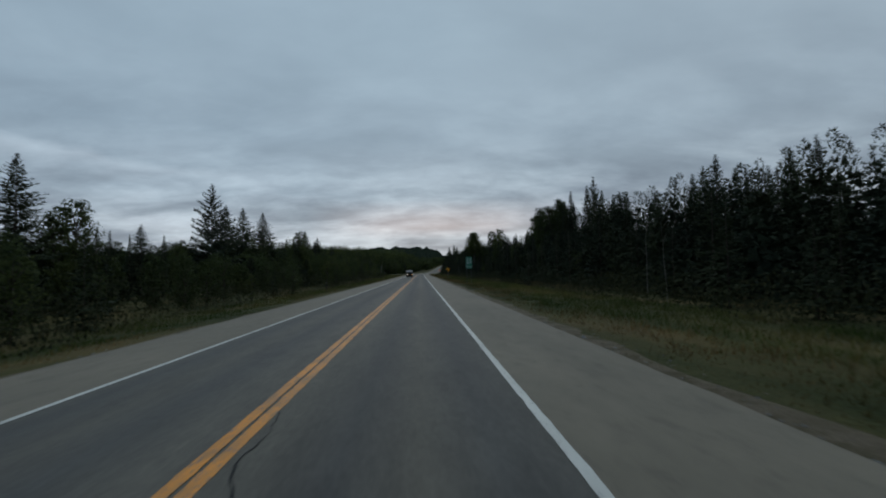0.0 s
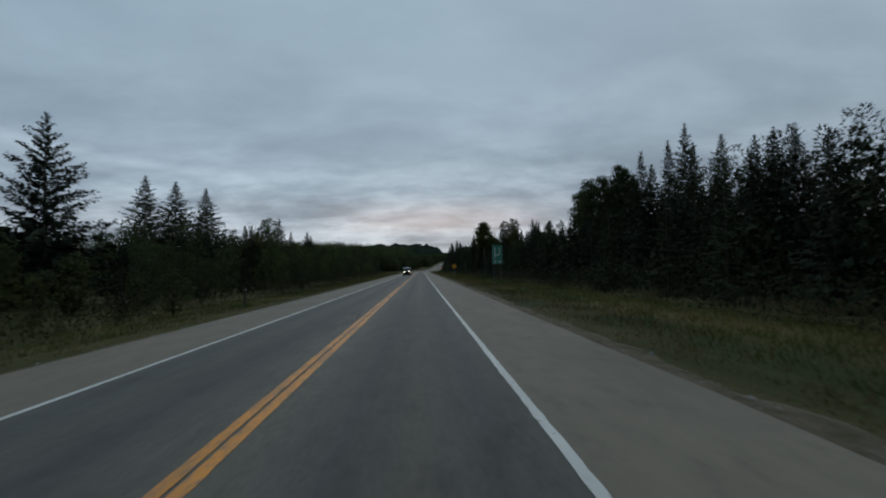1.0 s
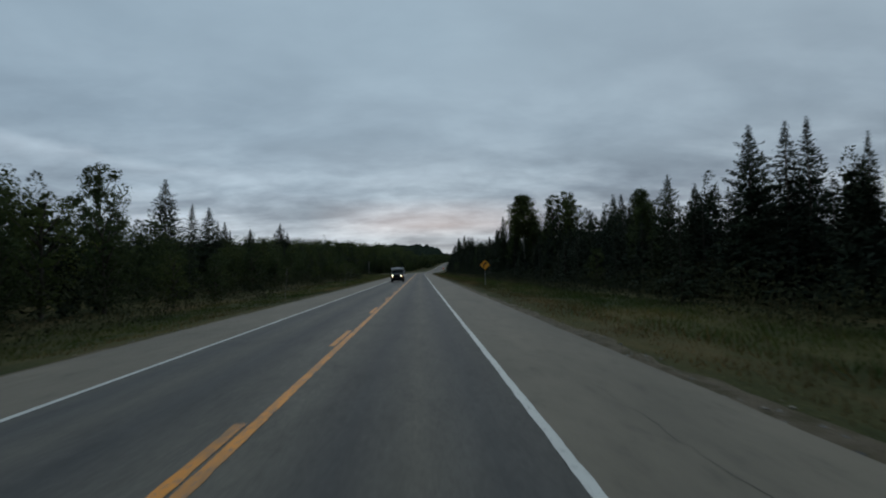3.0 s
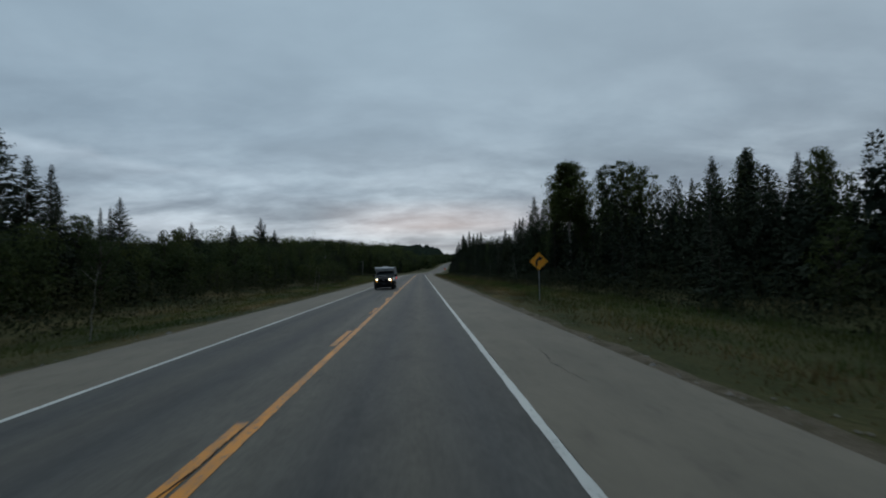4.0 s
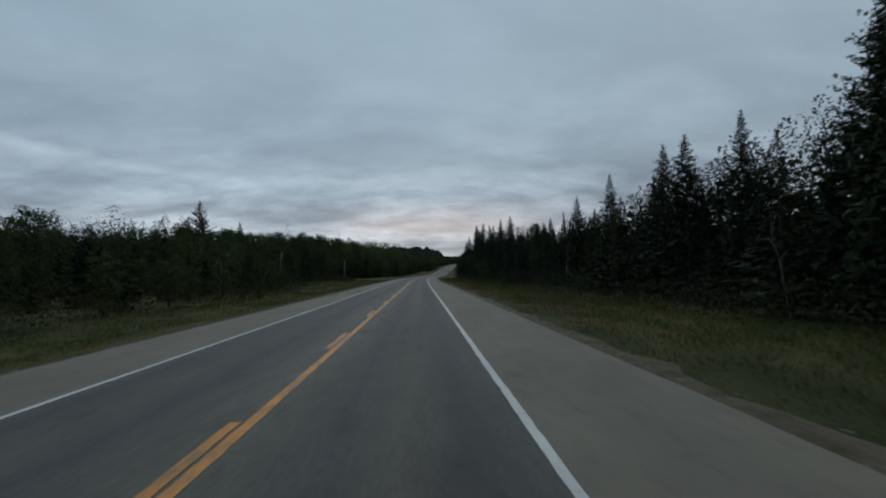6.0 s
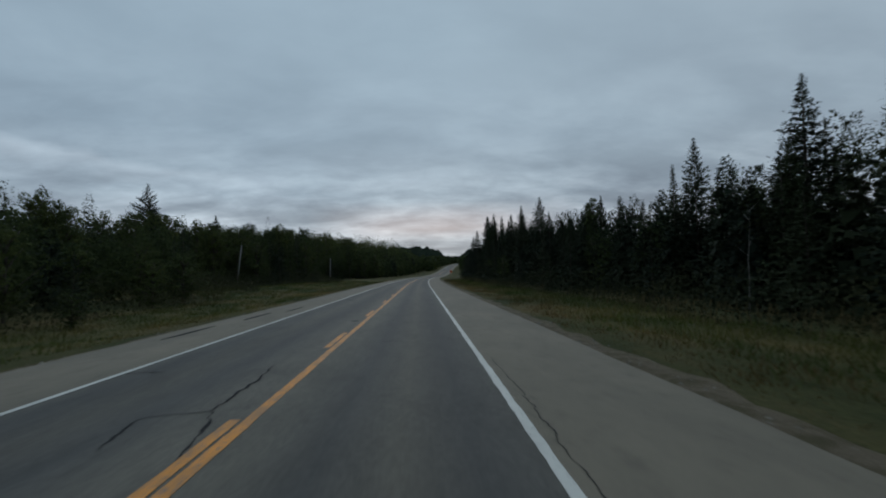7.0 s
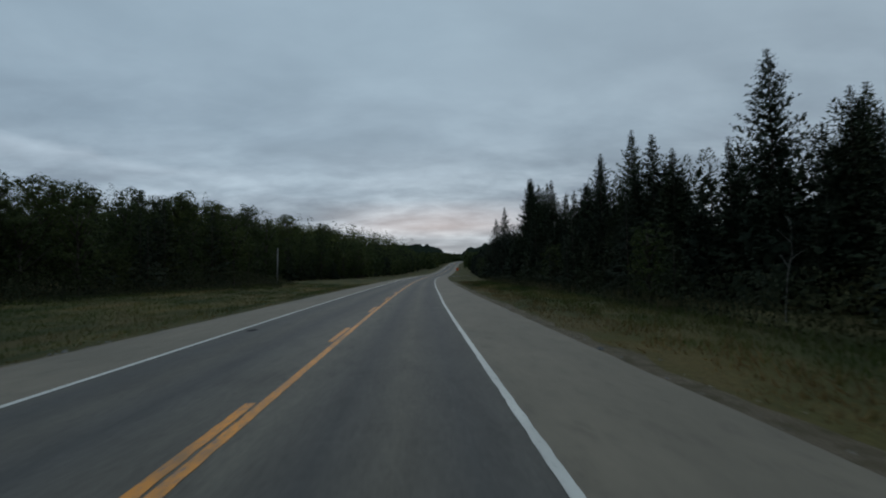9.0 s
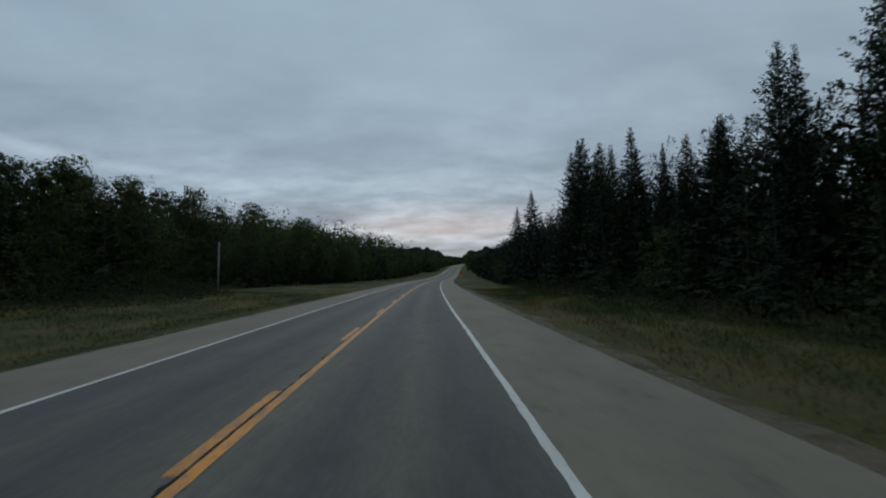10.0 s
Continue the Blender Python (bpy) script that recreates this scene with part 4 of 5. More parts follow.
# undergrowth in the darkened leaves; on the left it spreads out over the verge
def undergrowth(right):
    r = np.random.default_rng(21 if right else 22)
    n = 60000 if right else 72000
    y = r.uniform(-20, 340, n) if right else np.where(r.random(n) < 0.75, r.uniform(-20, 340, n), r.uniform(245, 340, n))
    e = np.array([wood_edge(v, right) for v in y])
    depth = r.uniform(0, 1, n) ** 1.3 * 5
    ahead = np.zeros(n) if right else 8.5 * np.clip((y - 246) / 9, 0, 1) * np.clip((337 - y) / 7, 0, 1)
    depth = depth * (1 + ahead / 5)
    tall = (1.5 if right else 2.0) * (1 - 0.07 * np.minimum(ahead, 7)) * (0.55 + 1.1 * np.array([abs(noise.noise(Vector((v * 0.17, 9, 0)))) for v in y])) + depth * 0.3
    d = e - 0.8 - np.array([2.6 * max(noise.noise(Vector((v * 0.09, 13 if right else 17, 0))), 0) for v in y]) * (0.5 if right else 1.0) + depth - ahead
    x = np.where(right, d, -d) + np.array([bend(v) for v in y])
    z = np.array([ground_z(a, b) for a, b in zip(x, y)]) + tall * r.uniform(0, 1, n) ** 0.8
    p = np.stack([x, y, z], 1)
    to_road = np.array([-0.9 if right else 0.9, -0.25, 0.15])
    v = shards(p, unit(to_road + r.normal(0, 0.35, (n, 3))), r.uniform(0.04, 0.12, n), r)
    ob = new("undergrowth", crown_mesh("undergrowth", v, M_SHADED_SHRUB, 3))
    tagged(ob, "leafy undergrowth along the edge of the woods, shade put into its dark colour", "shrubs", kind="stuff")


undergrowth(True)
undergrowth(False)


def grass(right):
    r = np.random.default_rng(31 if right else 32)
    n = 150000
    stops = np.arange(-5, 340, 1.0)
    room = np.cumsum([wood_edge(v, right) - 4 for v in stops])
    y = np.interp(r.uniform(0, room[-1], n), room, stops)
    e = np.array([wood_edge(v, right) for v in y])
    b = np.array([bend(v) for v in y])
    inner = (CROWN + PAVE_R + 0.06) if right else -(CROWN + PAVE_L - 0.40)
    d = inner + (e - inner + 0.5) * r.uniform(0, 1, n) ** 0.85
    x = np.where(right, d, -d) + b
    tuft = np.array([noise.noise(Vector((p * 0.9, q * 0.45, 2))) for p, q in zip(x, y)])
    x = x + r.normal(0, 0.05, n)
    z = np.array([ground_z(p, q) for p, q in zip(x, y)]) - 0.03
    near = np.clip((d - inner) / 2.6, 0.16, 1.25)
    p = np.stack([x, y, z], 1)
    up_dir = unit(r.normal(0, 0.62, (n, 3)) + np.array([0, 0, 1.0]))
    blade = (0.80 if right else 0.62) * near * (0.75 + 0.9 * np.clip(tuft, -0.5, 1)) * r.uniform(0.20, 0.55, n)
    half = unit(r.normal(0, 1, (n, 3)) * np.array([1, 1, 0.1])) * r.uniform(0.012, 0.030, (n, 1))
    v = np.stack([p - half, p + half, p + up_dir * blade[:, None]], 1)
    dry = (d - inner) + r.normal(0, 1.1, n) + 2.0 * np.array([noise.noise(Vector((q * 0.05, 4, 1))) for q in y]) < (3.3 if right else 2.0)
    ob = new("grass", crown_mesh("grass", v[~dry].reshape(-1, 3), M_GRASS, 3))
    tagged(ob, "dull green rough verge grass with straw-coloured stalks", "grass", kind="stuff")
    ob = new("dry_grass", crown_mesh("dry_grass", v[dry].reshape(-1, 3), M_DRY, 3))
    tagged(ob, "short brown dried grass along the gravel", "grass", kind="stuff")


def tall_weeds(right):
    """Thin stalks with pale seed heads, standing in drifts before the woods."""
    r = np.random.default_rng(41 if right else 42)
    n = 6500 if right else 3500
    y = r.uniform(-5, 340, n)
    drift = np.array([noise.noise(Vector((q * 0.11, 5 if right else 6, 0))) for q in y])
    y = y[drift > -0.05]
    n = len(y)
    e = np.array([wood_edge(v, right) for v in y])
    d = e - np.abs(r.normal(0, 1.1, n)) - 0.2
    x = np.where(right, d, -d) + np.array([bend(v) for v in y])
    z = np.array([ground_z(p, q) for p, q in zip(x, y)]) - 0.03
    p = np.stack([x, y, z], 1)
    run = unit(r.normal(0, 0.16, (n, 3)) + np.array([0, 0, 1.0]))
    tall = r.uniform(0.45, 1.0, n)[:, None]
    wide = unit(r.normal(0, 1, (n, 3)) * np.array([1, 1, 0.1]))
    tip = p + run * tall
    stalk = np.stack([p - wide * 0.008, p + wide * 0.008, tip], 1)
    head = np.stack([tip - run * 0.05 - wide * 0.03, tip - run * 0.05 + wide * 0.03, tip + run * r.uniform(0.06, 0.16, (n, 1))], 1)
    head2 = np.stack([tip - run * 0.16 - wide * 0.02, tip - run * 0.18 + wide * 0.05, tip - run * 0.02], 1)
    ob = new("tall_weeds", crown_mesh("tall_weeds", np.concatenate([stalk, head, head2]).reshape(-1, 3), M_WEED, 3))
    tagged(ob, "tall thin weeds with pale seed heads before the woods", "weeds", kind="stuff")


M_WEED = grass_material("weed_stalks", [(0.30, (0.046, 0.048, 0.022)), (0.50, (0.080, 0.072, 0.038)), (0.72, (0.125, 0.112, 0.066))])
for right in (True, False):
    grass(right)
    tall_weeds(right)

# ------------------------------------------------------------ signs and poles
M_GREEN = plain_material("green_sign_sheeting", (0.025, 0.21, 0.125), 0.45, wear=0.1, scale=3)
M_SIGNWHITE = plain_material("white_sign_sheeting", (0.46, 0.55, 0.51), 0.45, wear=0.06)
M_AMBER = plain_material("amber_sign_sheeting", (0.95, 0.38, 0.020), 0.4, wear=0.06, scale=3)
M_BLACK = plain_material("black_sign_print", (0.012, 0.012, 0.012), 0.5)
M_ORANGE = plain_material("orange_panel_sheeting", (0.85, 0.14, 0.03), 0.4, wear=0.06)
M_STEEL = plain_material("galvanised_steel", (0.30, 0.31, 0.32), 0.5, 0.7, wear=0.15)
M_DARKSTEEL = plain_material("dull_dark_steel", (0.09, 0.095, 0.10), 0.6, 0.5, wear=0.2)
M_WOODPOST = bark_material("weathered_wood", (0.16, 0.15, 0.14), (0.32, 0.31, 0.29), 5)


def outline(points, y0, y1, bevel=0.0):
    """A flat shape of (x, z) points with thickness from y0 to y1."""
    bm = bmesh.new()
    a = [bm.verts.new((x, y0, z)) for x, z in points]
    b = [bm.verts.new((x, y1, z)) for x, z in points]
    n = len(points)
    bm.faces.new(a)
    bm.faces.new(b[::-1])
    for i in range(n):
        bm.faces.new((a[i], a[(i + 1) % n], b[(i + 1) % n], b[i]))
    bmesh.ops.recalc_face_normals(bm, faces=bm.faces)
    return bm


def letters(text, size, mat, parent, x, y, z):
    c = bpy.data.curves.new("numeral", "FONT")
    c.body, c.size, c.extrude, c.align_x, c.align_y = text, size, 0.003, "CENTER", "CENTER"
    c.offset = 0.012
    tmp = new("numeral_curve", c)
    me = bpy.data.meshes.new_from_object(tmp.evaluated_get(bpy.context.evaluated_depsgraph_get()))
    bpy.data.objects.remove(tmp)
    me.transform(pose(x, y, z, 90, 0, 0))
    me.materials.clear()
    me.materials.append(mat)
    ob = new("numeral", me)
    ob.parent = parent
    return ob


def rounded(w, h, r, n=4):
    pts = []
    for cx, cz, a0 in ((w / 2 - r, h / 2 - r, 0), (-w / 2 + r, h / 2 - r, 90), (-w / 2 + r, -h / 2 + r, 180), (w / 2 - r, -h / 2 + r, 270)):
        for k in range(n + 1):
            a = radians(a0 + 90 * k / n)
            pts.append((cx + r * math.cos(a), cz + r * math.sin(a)))
    return pts


def passing_lane_sign(x, y):
    gz = ground_z(x, y)
    s = tagged(new("passing_lane_sign"), "green passing lane sign on two slim posts, arrows and a 5", "road sign")
    s.matrix_basis = pose(x, y, gz, 0, 0, -3)
    b = 2.17 - gz
    w, h1, h2 = 0.94, 1.28, 0.50
    part("panel", outline([(px, pz + b + h2 + h1 / 2) for px, pz in rounded(w, h1, 0.04)], 0, 0.02), M_GREEN, s)
    part("tab", outline([(px, pz + b + h2 / 2 - 0.01) for px, pz in rounded(w, h2, 0.04)], 0, 0.02), M_GREEN, s)
    z0 = b + h2
    part("trim", box(-0.44, 0.44, -0.004, 0, z0 + 0.02, z0 + 0.035), M_SIGNWHITE, s)
    for name, x0, x1, za, zb in (("border", -0.46, -0.445, b, b + h2 + h1), ("border", 0.445, 0.46, b, b + h2 + h1), ("border", -0.445, 0.445, b + h2 + h1 - 0.03, b + h2 + h1 - 0.015), ("border", -0.445, 0.445, b + 0.005, b + 0.02)):
        part(name, box(x0, x1, -0.003, 0.001, za + 0.01, zb - 0.0, 0.0), M_SIGNWHITE, s)
    # long arrow, straight on
    q = 0.055
    part("arrow", outline([(-0.22 - q, z0 + 0.12), (-0.22 + q, z0 + 0.12), (-0.22 + q, z0 + 0.96), (-0.10, z0 + 0.96), (-0.22, z0 + 1.14),
                           (-0.34, z0 + 0.96), (-0.22 - q, z0 + 0.96)], -0.005, 0), M_SIGNWHITE, s, "white arrow")
    # second arrow, which leaves it to the right
    part("arrow", outline([(-0.16, z0 + 0.24), (-0.16, z0 + 0.34), (0.22 - q, z0 + 0.46), (0.22 - q, z0 + 0.96), (0.10, z0 + 0.96), (0.22, z0 + 1.14),
                           (0.34, z0 + 0.96), (0.22 + q, z0 + 0.96), (0.22 + q, z0 + 0.36)], -0.005, 0), M_SIGNWHITE, s, "white branching arrow")
    letters("5", 0.42, M_SIGNWHITE, s, -0.20, -0.001, b + 0.25)
    part("unit_bar", box(0.08, 0.38, -0.004, 0, b + 0.17, b + 0.29), M_SIGNWHITE, s)
    for px in (-0.32, 0.32):
        bm = box(px - 0.028, px + 0.028, 0.024, 0.08, -0.6, b + h2 + h1 - 0.1, 0.008)
        part("post", bm, M_DARKSTEEL, s)


def curve_sign(x, y):
    gz = ground_z(x, y)
    s = tagged(new("curve_warning_sign"), "amber diamond sign with a black bending arrow", "road sign")
    s.matrix_basis = pose(x, y, gz, 0, 0, -3)
    zc = 2.32 - gz
    d = Matrix.Rotation(radians(45), 2)

    def dia(w):
        return [tuple(d @ Vector(p) + Vector((0, zc))) for p in rounded(w, w, w * 0.06)]
    part("panel", outline(dia(0.9), 0, 0.02), M_AMBER, s)
    big, small = dia(0.86), dia(0.835)
    bm = bmesh.new()
    n = len(big)
    a = [bm.verts.new((p[0], -0.003, p[1])) for p in big]
    b = [bm.verts.new((p[0], -0.003, p[1])) for p in small]
    for i in range(n):
        bm.faces.new((a[i], a[(i + 1) % n], b[(i + 1) % n], b[i]))
    part("border", bm, M_BLACK, s)
    pts_o, pts_i = [], []
    for k in range(9):
        a = radians(180 - 62 * k / 8)
        pts_o.append((0.20 + 0.425 * math.cos(a), zc - 0.05 + 0.32 * math.sin(a)))
        pts_i.append((0.20 + 0.275 * math.cos(a), zc - 0.05 + 0.17 * math.sin(a)))
    shape = [(-0.225, zc - 0.32), (-0.075, zc - 0.32)] + pts_i
    tip = [(0.045, zc + 0.02), (0.30, zc + 0.215), (-0.02, zc + 0.36)]
    part("arrow", outline(shape + tip + pts_o[::-1], -0.006, 0), M_BLACK, s, "black bending arrow")
    part("post", box(-0.03, 0.03, 0.024, 0.084, -0.6, zc + 0.45, 0.008), M_STEEL, s)
    for dz in (-0.3, 0.3):
        part("bolt", tube((0, -0.012, zc + dz), (0, 0.0, zc + dz), 0.014, seg=8), M_STEEL, s)


# orange panel on a post, standing in for an unidentified orange spot far ahead
def marker(x, y, mat):
    gz = ground_z(x, y)
    s = tagged(new("hazard_marker"), "small orange panel on a roadside post, standing in for a far orange spot", "road sign")
    s.matrix_basis = pose(x, y, gz, 0, 0, -6)
    part("panel", outline([(px, pz + 2.6) for px, pz in rounded(1.2, 1.5, 0.05)], 0, 0.02), mat, s)
    part("post", box(-0.04, 0.04, 0.024, 0.09, -0.5, 3.2, 0.006), M_WOODPOST, s)


passing_lane_sign(7.3, 72.0)
curve_sign(8.0, 140.3)
marker(CROWN + bend(500) + 9.3, 500, M_ORANGE)


def utility_pole(x, y, top, lean):
    gz = ground_z(x, y)
    p = tagged(new("utility_pole"), "grey weathered wooden utility pole, leaning slightly", "pole", group="utility poles")
    p.matrix_basis = pose(x, y, gz, 0, lean, 0)
    h = top - gz
    part("shaft", tube((0, 0, -1.0), (0, 0, h), 0.15, 0.10, 10), M_WOODPOST, p, smooth=True)
    part("insulator", tube((0, 0, h), (0, 0, h + 0.16), 0.04, 0.03, 8), M_STEEL, p)
    part("bracket", box(-0.02, 0.02, -0.14, 0.14, h - 0.35, h - 0.27), M_STEEL, p)


utility_pole(-36.0, 285.0, 8.1, 6.5)
utility_pole(-27.9, 338.3, 6.9, 1.5)


# ------------------------------------------------------------ cracks, tar and patches in the road
def crack(points, width, parent, lift=0.005):
    verts, faces = [], []
    dense = []
    for (u0, y0), (u1, y1) in zip(points, points[1:]):
        n = max(int(math.hypot(u1 - u0, y1 - y0) / 0.07), 1)
        for i in range(n):
            dense.append((u0 + (u1 - u0) * i / n, y0 + (y1 - y0) * i / n))
    dense.append(points[-1])
    for i, (u, y) in enumerate(dense):
        f = i / max(len(dense) - 1, 1)
        w = width * (0.35 + 0.65 * math.sin(math.pi * min(max(f, 0.04), 0.96))) * max(0.8 + 1.2 * noise.noise(Vector((u * 2.3, y * 2.3, 2))), 0.3)
        u += 0.06 * noise.noise(Vector((u * 2.1, y * 2.1, 6))) + 0.045 * noise.noise(Vector((u * 6, y * 6, 3))) + 0.02 * noise.noise(Vector((u * 15, y * 15, 9)))
        y += 0.06 * noise.noise(Vector((u * 2.3, y * 2.3, 11)))
        a, b = dense[max(i - 1, 0)], dense[min(i + 1, len(dense) - 1)]
        t = Vector((b[0] - a[0], b[1] - a[1])).normalized()
        for s in (-1, 1):
            uu, yy = u - t.y * w * s, y + t.x * w * s
            verts.append((CROWN + bend(yy) + uu, yy, road_z(uu, yy) + lift))
    for i in range(len(dense) - 1):
        faces.append((2 * i, 2 * i + 1, 2 * i + 3, 2 * i + 2))
    return link_mesh("crack", verts, faces, M_TAR, parent)


def patch(u, y, ru, ry, parent, seed):
    verts, faces = [], []
    n = 18
    for k in range(n):
        a = 2 * math.pi * k / n
        q = 1 + 0.35 * noise.noise(Vector((math.cos(a) * 1.5, math.sin(a) * 1.5, seed)))
        uu, yy = u + ru * q * math.cos(a), y + ry * q * math.sin(a)
        verts.append((CROWN + bend(yy) + uu, yy, road_z(uu, yy) + 0.005))
    faces.append(tuple(range(n)))
    return link_mesh("tar_patch", verts, faces, M_TAR, parent)
crack([(-0.30, 126.6), (-0.22, 127.6), (-0.19, 128.9), (-0.08, 129.3), (-0.13, 130.6), (-0.20, 133.1)], 0.020, road, 0.010)
crack([(0.25, 127.4), (0.78, 126.95), (1.23, 126.86), (1.85, 126.87), (2.5, 127.0)], 0.012, road)
crack([(5.0, 116.5), (4.85, 118.5), (5.05, 120.0)], 0.010, sh_r)
crack([(0.54, 2.5), (0.54, 4.0), (0.29, 4.85), (0.33, 5.8), (0.2, 6.6)], 0.015, road)
crack([(-0.40, 43.6), (-0.37, 44.6), (-0.30, 45.2), (-0.39, 46.3), (-0.45, 48.0)], 0.020, road)
crack([(-0.36, 109.6), (-0.20, 110.8), (-0.13, 112.0), (-0.03, 113.2), (0.0, 114.6)], 0.012, road, 0.010)
crack([(0.02, 66.0), (-0.05, 72.0), (0.03, 76.0), (0.30, 77.5)], 0.030, road)
crack([(-0.66, 138.6), (-0.66, 139.5), (-0.60, 140.2), (-0.53, 141.1)], 0.026, road)
crack([(-0.90, 141.5), (-0.77, 142.2), (-0.82, 144.0), (-0.87, 146.0)], 0.024, road)
crack([(-2.4, 141.3), (-1.2, 141.5), (0.0, 141.4), (1.4, 141.7), (2.6, 141.6), (3.55, 141.9)], 0.015, road)
crack([(-0.10, 193.2), (-0.13, 194.3), (-0.19, 194.8), (-0.27, 195.5), (-0.58, 196.5)], 0.032, road)
crack([(-1.18, 195.1), (-1.43, 196.3), (-1.05, 196.45), (-0.58, 196.5)], 0.034, road)
crack([(-0.58, 196.5), (-0.60, 197.4), (-0.63, 198.5), (-0.75, 200.0)], 0.024, road)
crack([(-3.5, 199.35), (-3.1, 199.45), (-2.7, 199.45)], 0.050, road)
crack([(-1.95, 155.5), (-1.4, 155.36), (-1.15, 155.65)], 0.042, road)
crack([(-1.38, 155.4), (-1.2, 155.0), (-1.05, 154.7)], 0.030, road)
crack([(-2.3, 155.7), (-3.0, 155.9), (-3.4, 155.8)], 0.018, road)
crack([(0.9, 203.0), (1.6, 203.2), (2.2, 203.1)], 0.014, road)
crack([(-0.02, 270.0), (0.0, 276.0), (0.02, 284.0), (0.0, 292.0)], 0.030, road)
crack([(5.0, 55.0), (4.95, 61.0), (5.05, 67.0), (4.9, 74.0), (5.1, 81.0), (5.0, 90.0)], 0.007, sh_r)
crack([(4.9, 138.0), (4.6, 140.6), (5.05, 142.0), (5.1, 144.6), (4.8, 147.0)], 0.006, sh_r)
crack([(4.6, 140.6), (4.3, 141.6), (3.95, 142.0)], 0.006, sh_r)
crack([(3.93, 191.0), (3.87, 194.0), (3.93, 197.0), (3.88, 201.0)], 0.009, sh_r)
crack([(5.0, 272.6), (5.25, 273.4), (5.3, 274.6)], 0.004, sh_r)
for i, (u, y, ru, ry) in enumerate(((-0.28, 208.9, 0.17, 0.15), (-2.78, 224.2, 0.27, 0.24), (-3.1, 259.6, 0.15, 0.32), (-2.9, 148.0, 0.16, 0.25),
                                     (-0.75, 141.4, 0.14, 0.14), (-2.6, 246.0, 0.12, 0.2), (1.2, 209.0, 0.035, 0.08), (2.1, 160.5, 0.05, 0.1))):
    patch(u, y, ru, ry, road, i)
for i, (u, y, ru, ry) in enumerate(((-5.3, 212.5, 0.14, 2.2), (-4.6, 216.5, 0.12, 1.8), (-5.6, 206.5, 0.12, 1.8))):
    patch(u, y, ru, ry, sh_l, i + 20)

# side entrance that leaves the right shoulder in the bend
M_DARKTOP = plain_material("dark_entrance_asphalt", (0.055, 0.056, 0.058), 0.85, wear=0.2)
verts, faces = [], []
for i in range(9):
    f = i / 8
    for k in range(2):
        u = PAVE_R - 0.3 + 12 * f
        y = 428 + (k * 2 - 1) * (3.2 + 5 * (1 - f) ** 2)
        x = CROWN + bend(428) + u
        verts.append((x, y, (road_z(PAVE_R, y) if f < 0.2 else max(ground_z(x, y) + 0.12, road_z(PAVE_R, y) - 0.5 * f)) + 0.02))
for i in range(8):
    faces.append((2 * i, 2 * i + 2, 2 * i + 3, 2 * i + 1))
tagged(link_mesh("side_entrance", verts, faces, M_DARKTOP), "dark asphalt side entrance off the shoulder", "side road", kind="structure")


# ------------------------------------------------------------ gravel and stones along the pavement edge
def gravel_band(name, u0, u1):
    verts, faces, uv = [], [], []
    n = 420
    for i in range(n + 1):
        y = -20 + 360 * i / n
        for k in range(4):
            f = k / 3
            u = u0 + (u1 - u0) * f * (0.75 + 0.45 * noise.noise(Vector((y * 0.5, u0, 3)))) if k else u0
            x = CROWN + bend(y) + u
            z = ground_z(x, y) + (0.035 if 0 < k < 3 else (-0.02 if k == 3 else 0.02)) + 0.03 * noise.noise(Vector((x * 3, y * 3, 1)))
            verts.append((x, y, z))
            uv.append((u, y))
    for i in range(n):
        for k in range(3):
            faces.append((i * 4 + k, i * 4 + k + 1, i * 4 + k + 5, i * 4 + k + 4))
    g = link_mesh(name, verts, faces, M_GRAVEL, None, uv, True)
    tagged(g, "narrow band of pale dusty gravel along the pavement", "gravel", kind="structure")


gravel_band("gravel_verge_right", PAVE_R + 0.02, PAVE_R + 1.15)
gravel_band("gravel_verge_left", PAVE_L - 0.02, PAVE_L - 0.75)


def loose_stones():
    r = np.random.default_rng(5)
    verts, faces = [], []
    shape = np.array([(1, 0, 0), (0, 1, 0), (-1, 0, 0), (0, -1, 0), (0, 0, 0.7), (0, 0, -0.5)])
    tri = [(0, 1, 4), (1, 2, 4), (2, 3, 4), (3, 0, 4), (1, 0, 5), (2, 1, 5), (3, 2, 5), (0, 3, 5)]
    for i in range(2400):
        y = r.uniform(-5, 320)
        right = r.random() < 0.55
        out = abs(r.normal(0, 0.45))
        u = (PAVE_R + 0.05 + out) if right else (PAVE_L - 0.05 - out)
        x = CROWN + bend(y) + u
        s = r.uniform(0.015, 0.05) * (2.2 if r.random() < 0.04 else 1)
        base = len(verts)
        jig = 1 + r.uniform(-0.3, 0.3, (6, 3))
        a = r.uniform(0, 6.28)
        p = shape * jig * s
        q = np.stack([p[:, 0] * math.cos(a) - p[:, 1] * math.sin(a), p[:, 0] * math.sin(a) + p[:, 1] * math.cos(a), p[:, 2]], 1) + np.array([x, y, ground_z(x, y) + 0.03])
        verts.extend(q.tolist())
        faces.extend([tuple(base + t for t in f) for f in tri])
    ob = link_mesh("loose_stones", verts, faces, M_STONE)
    tagged(ob, "loose pale stones scattered along the pavement edge", "stones", kind="stuff")


M_STONE = leafy_material("stone", [(0.0, (0.12, 0.11, 0.10)), (0.6, (0.24, 0.225, 0.20)), (1.0, (0.30, 0.28, 0.25))], 0.9)
loose_stones()


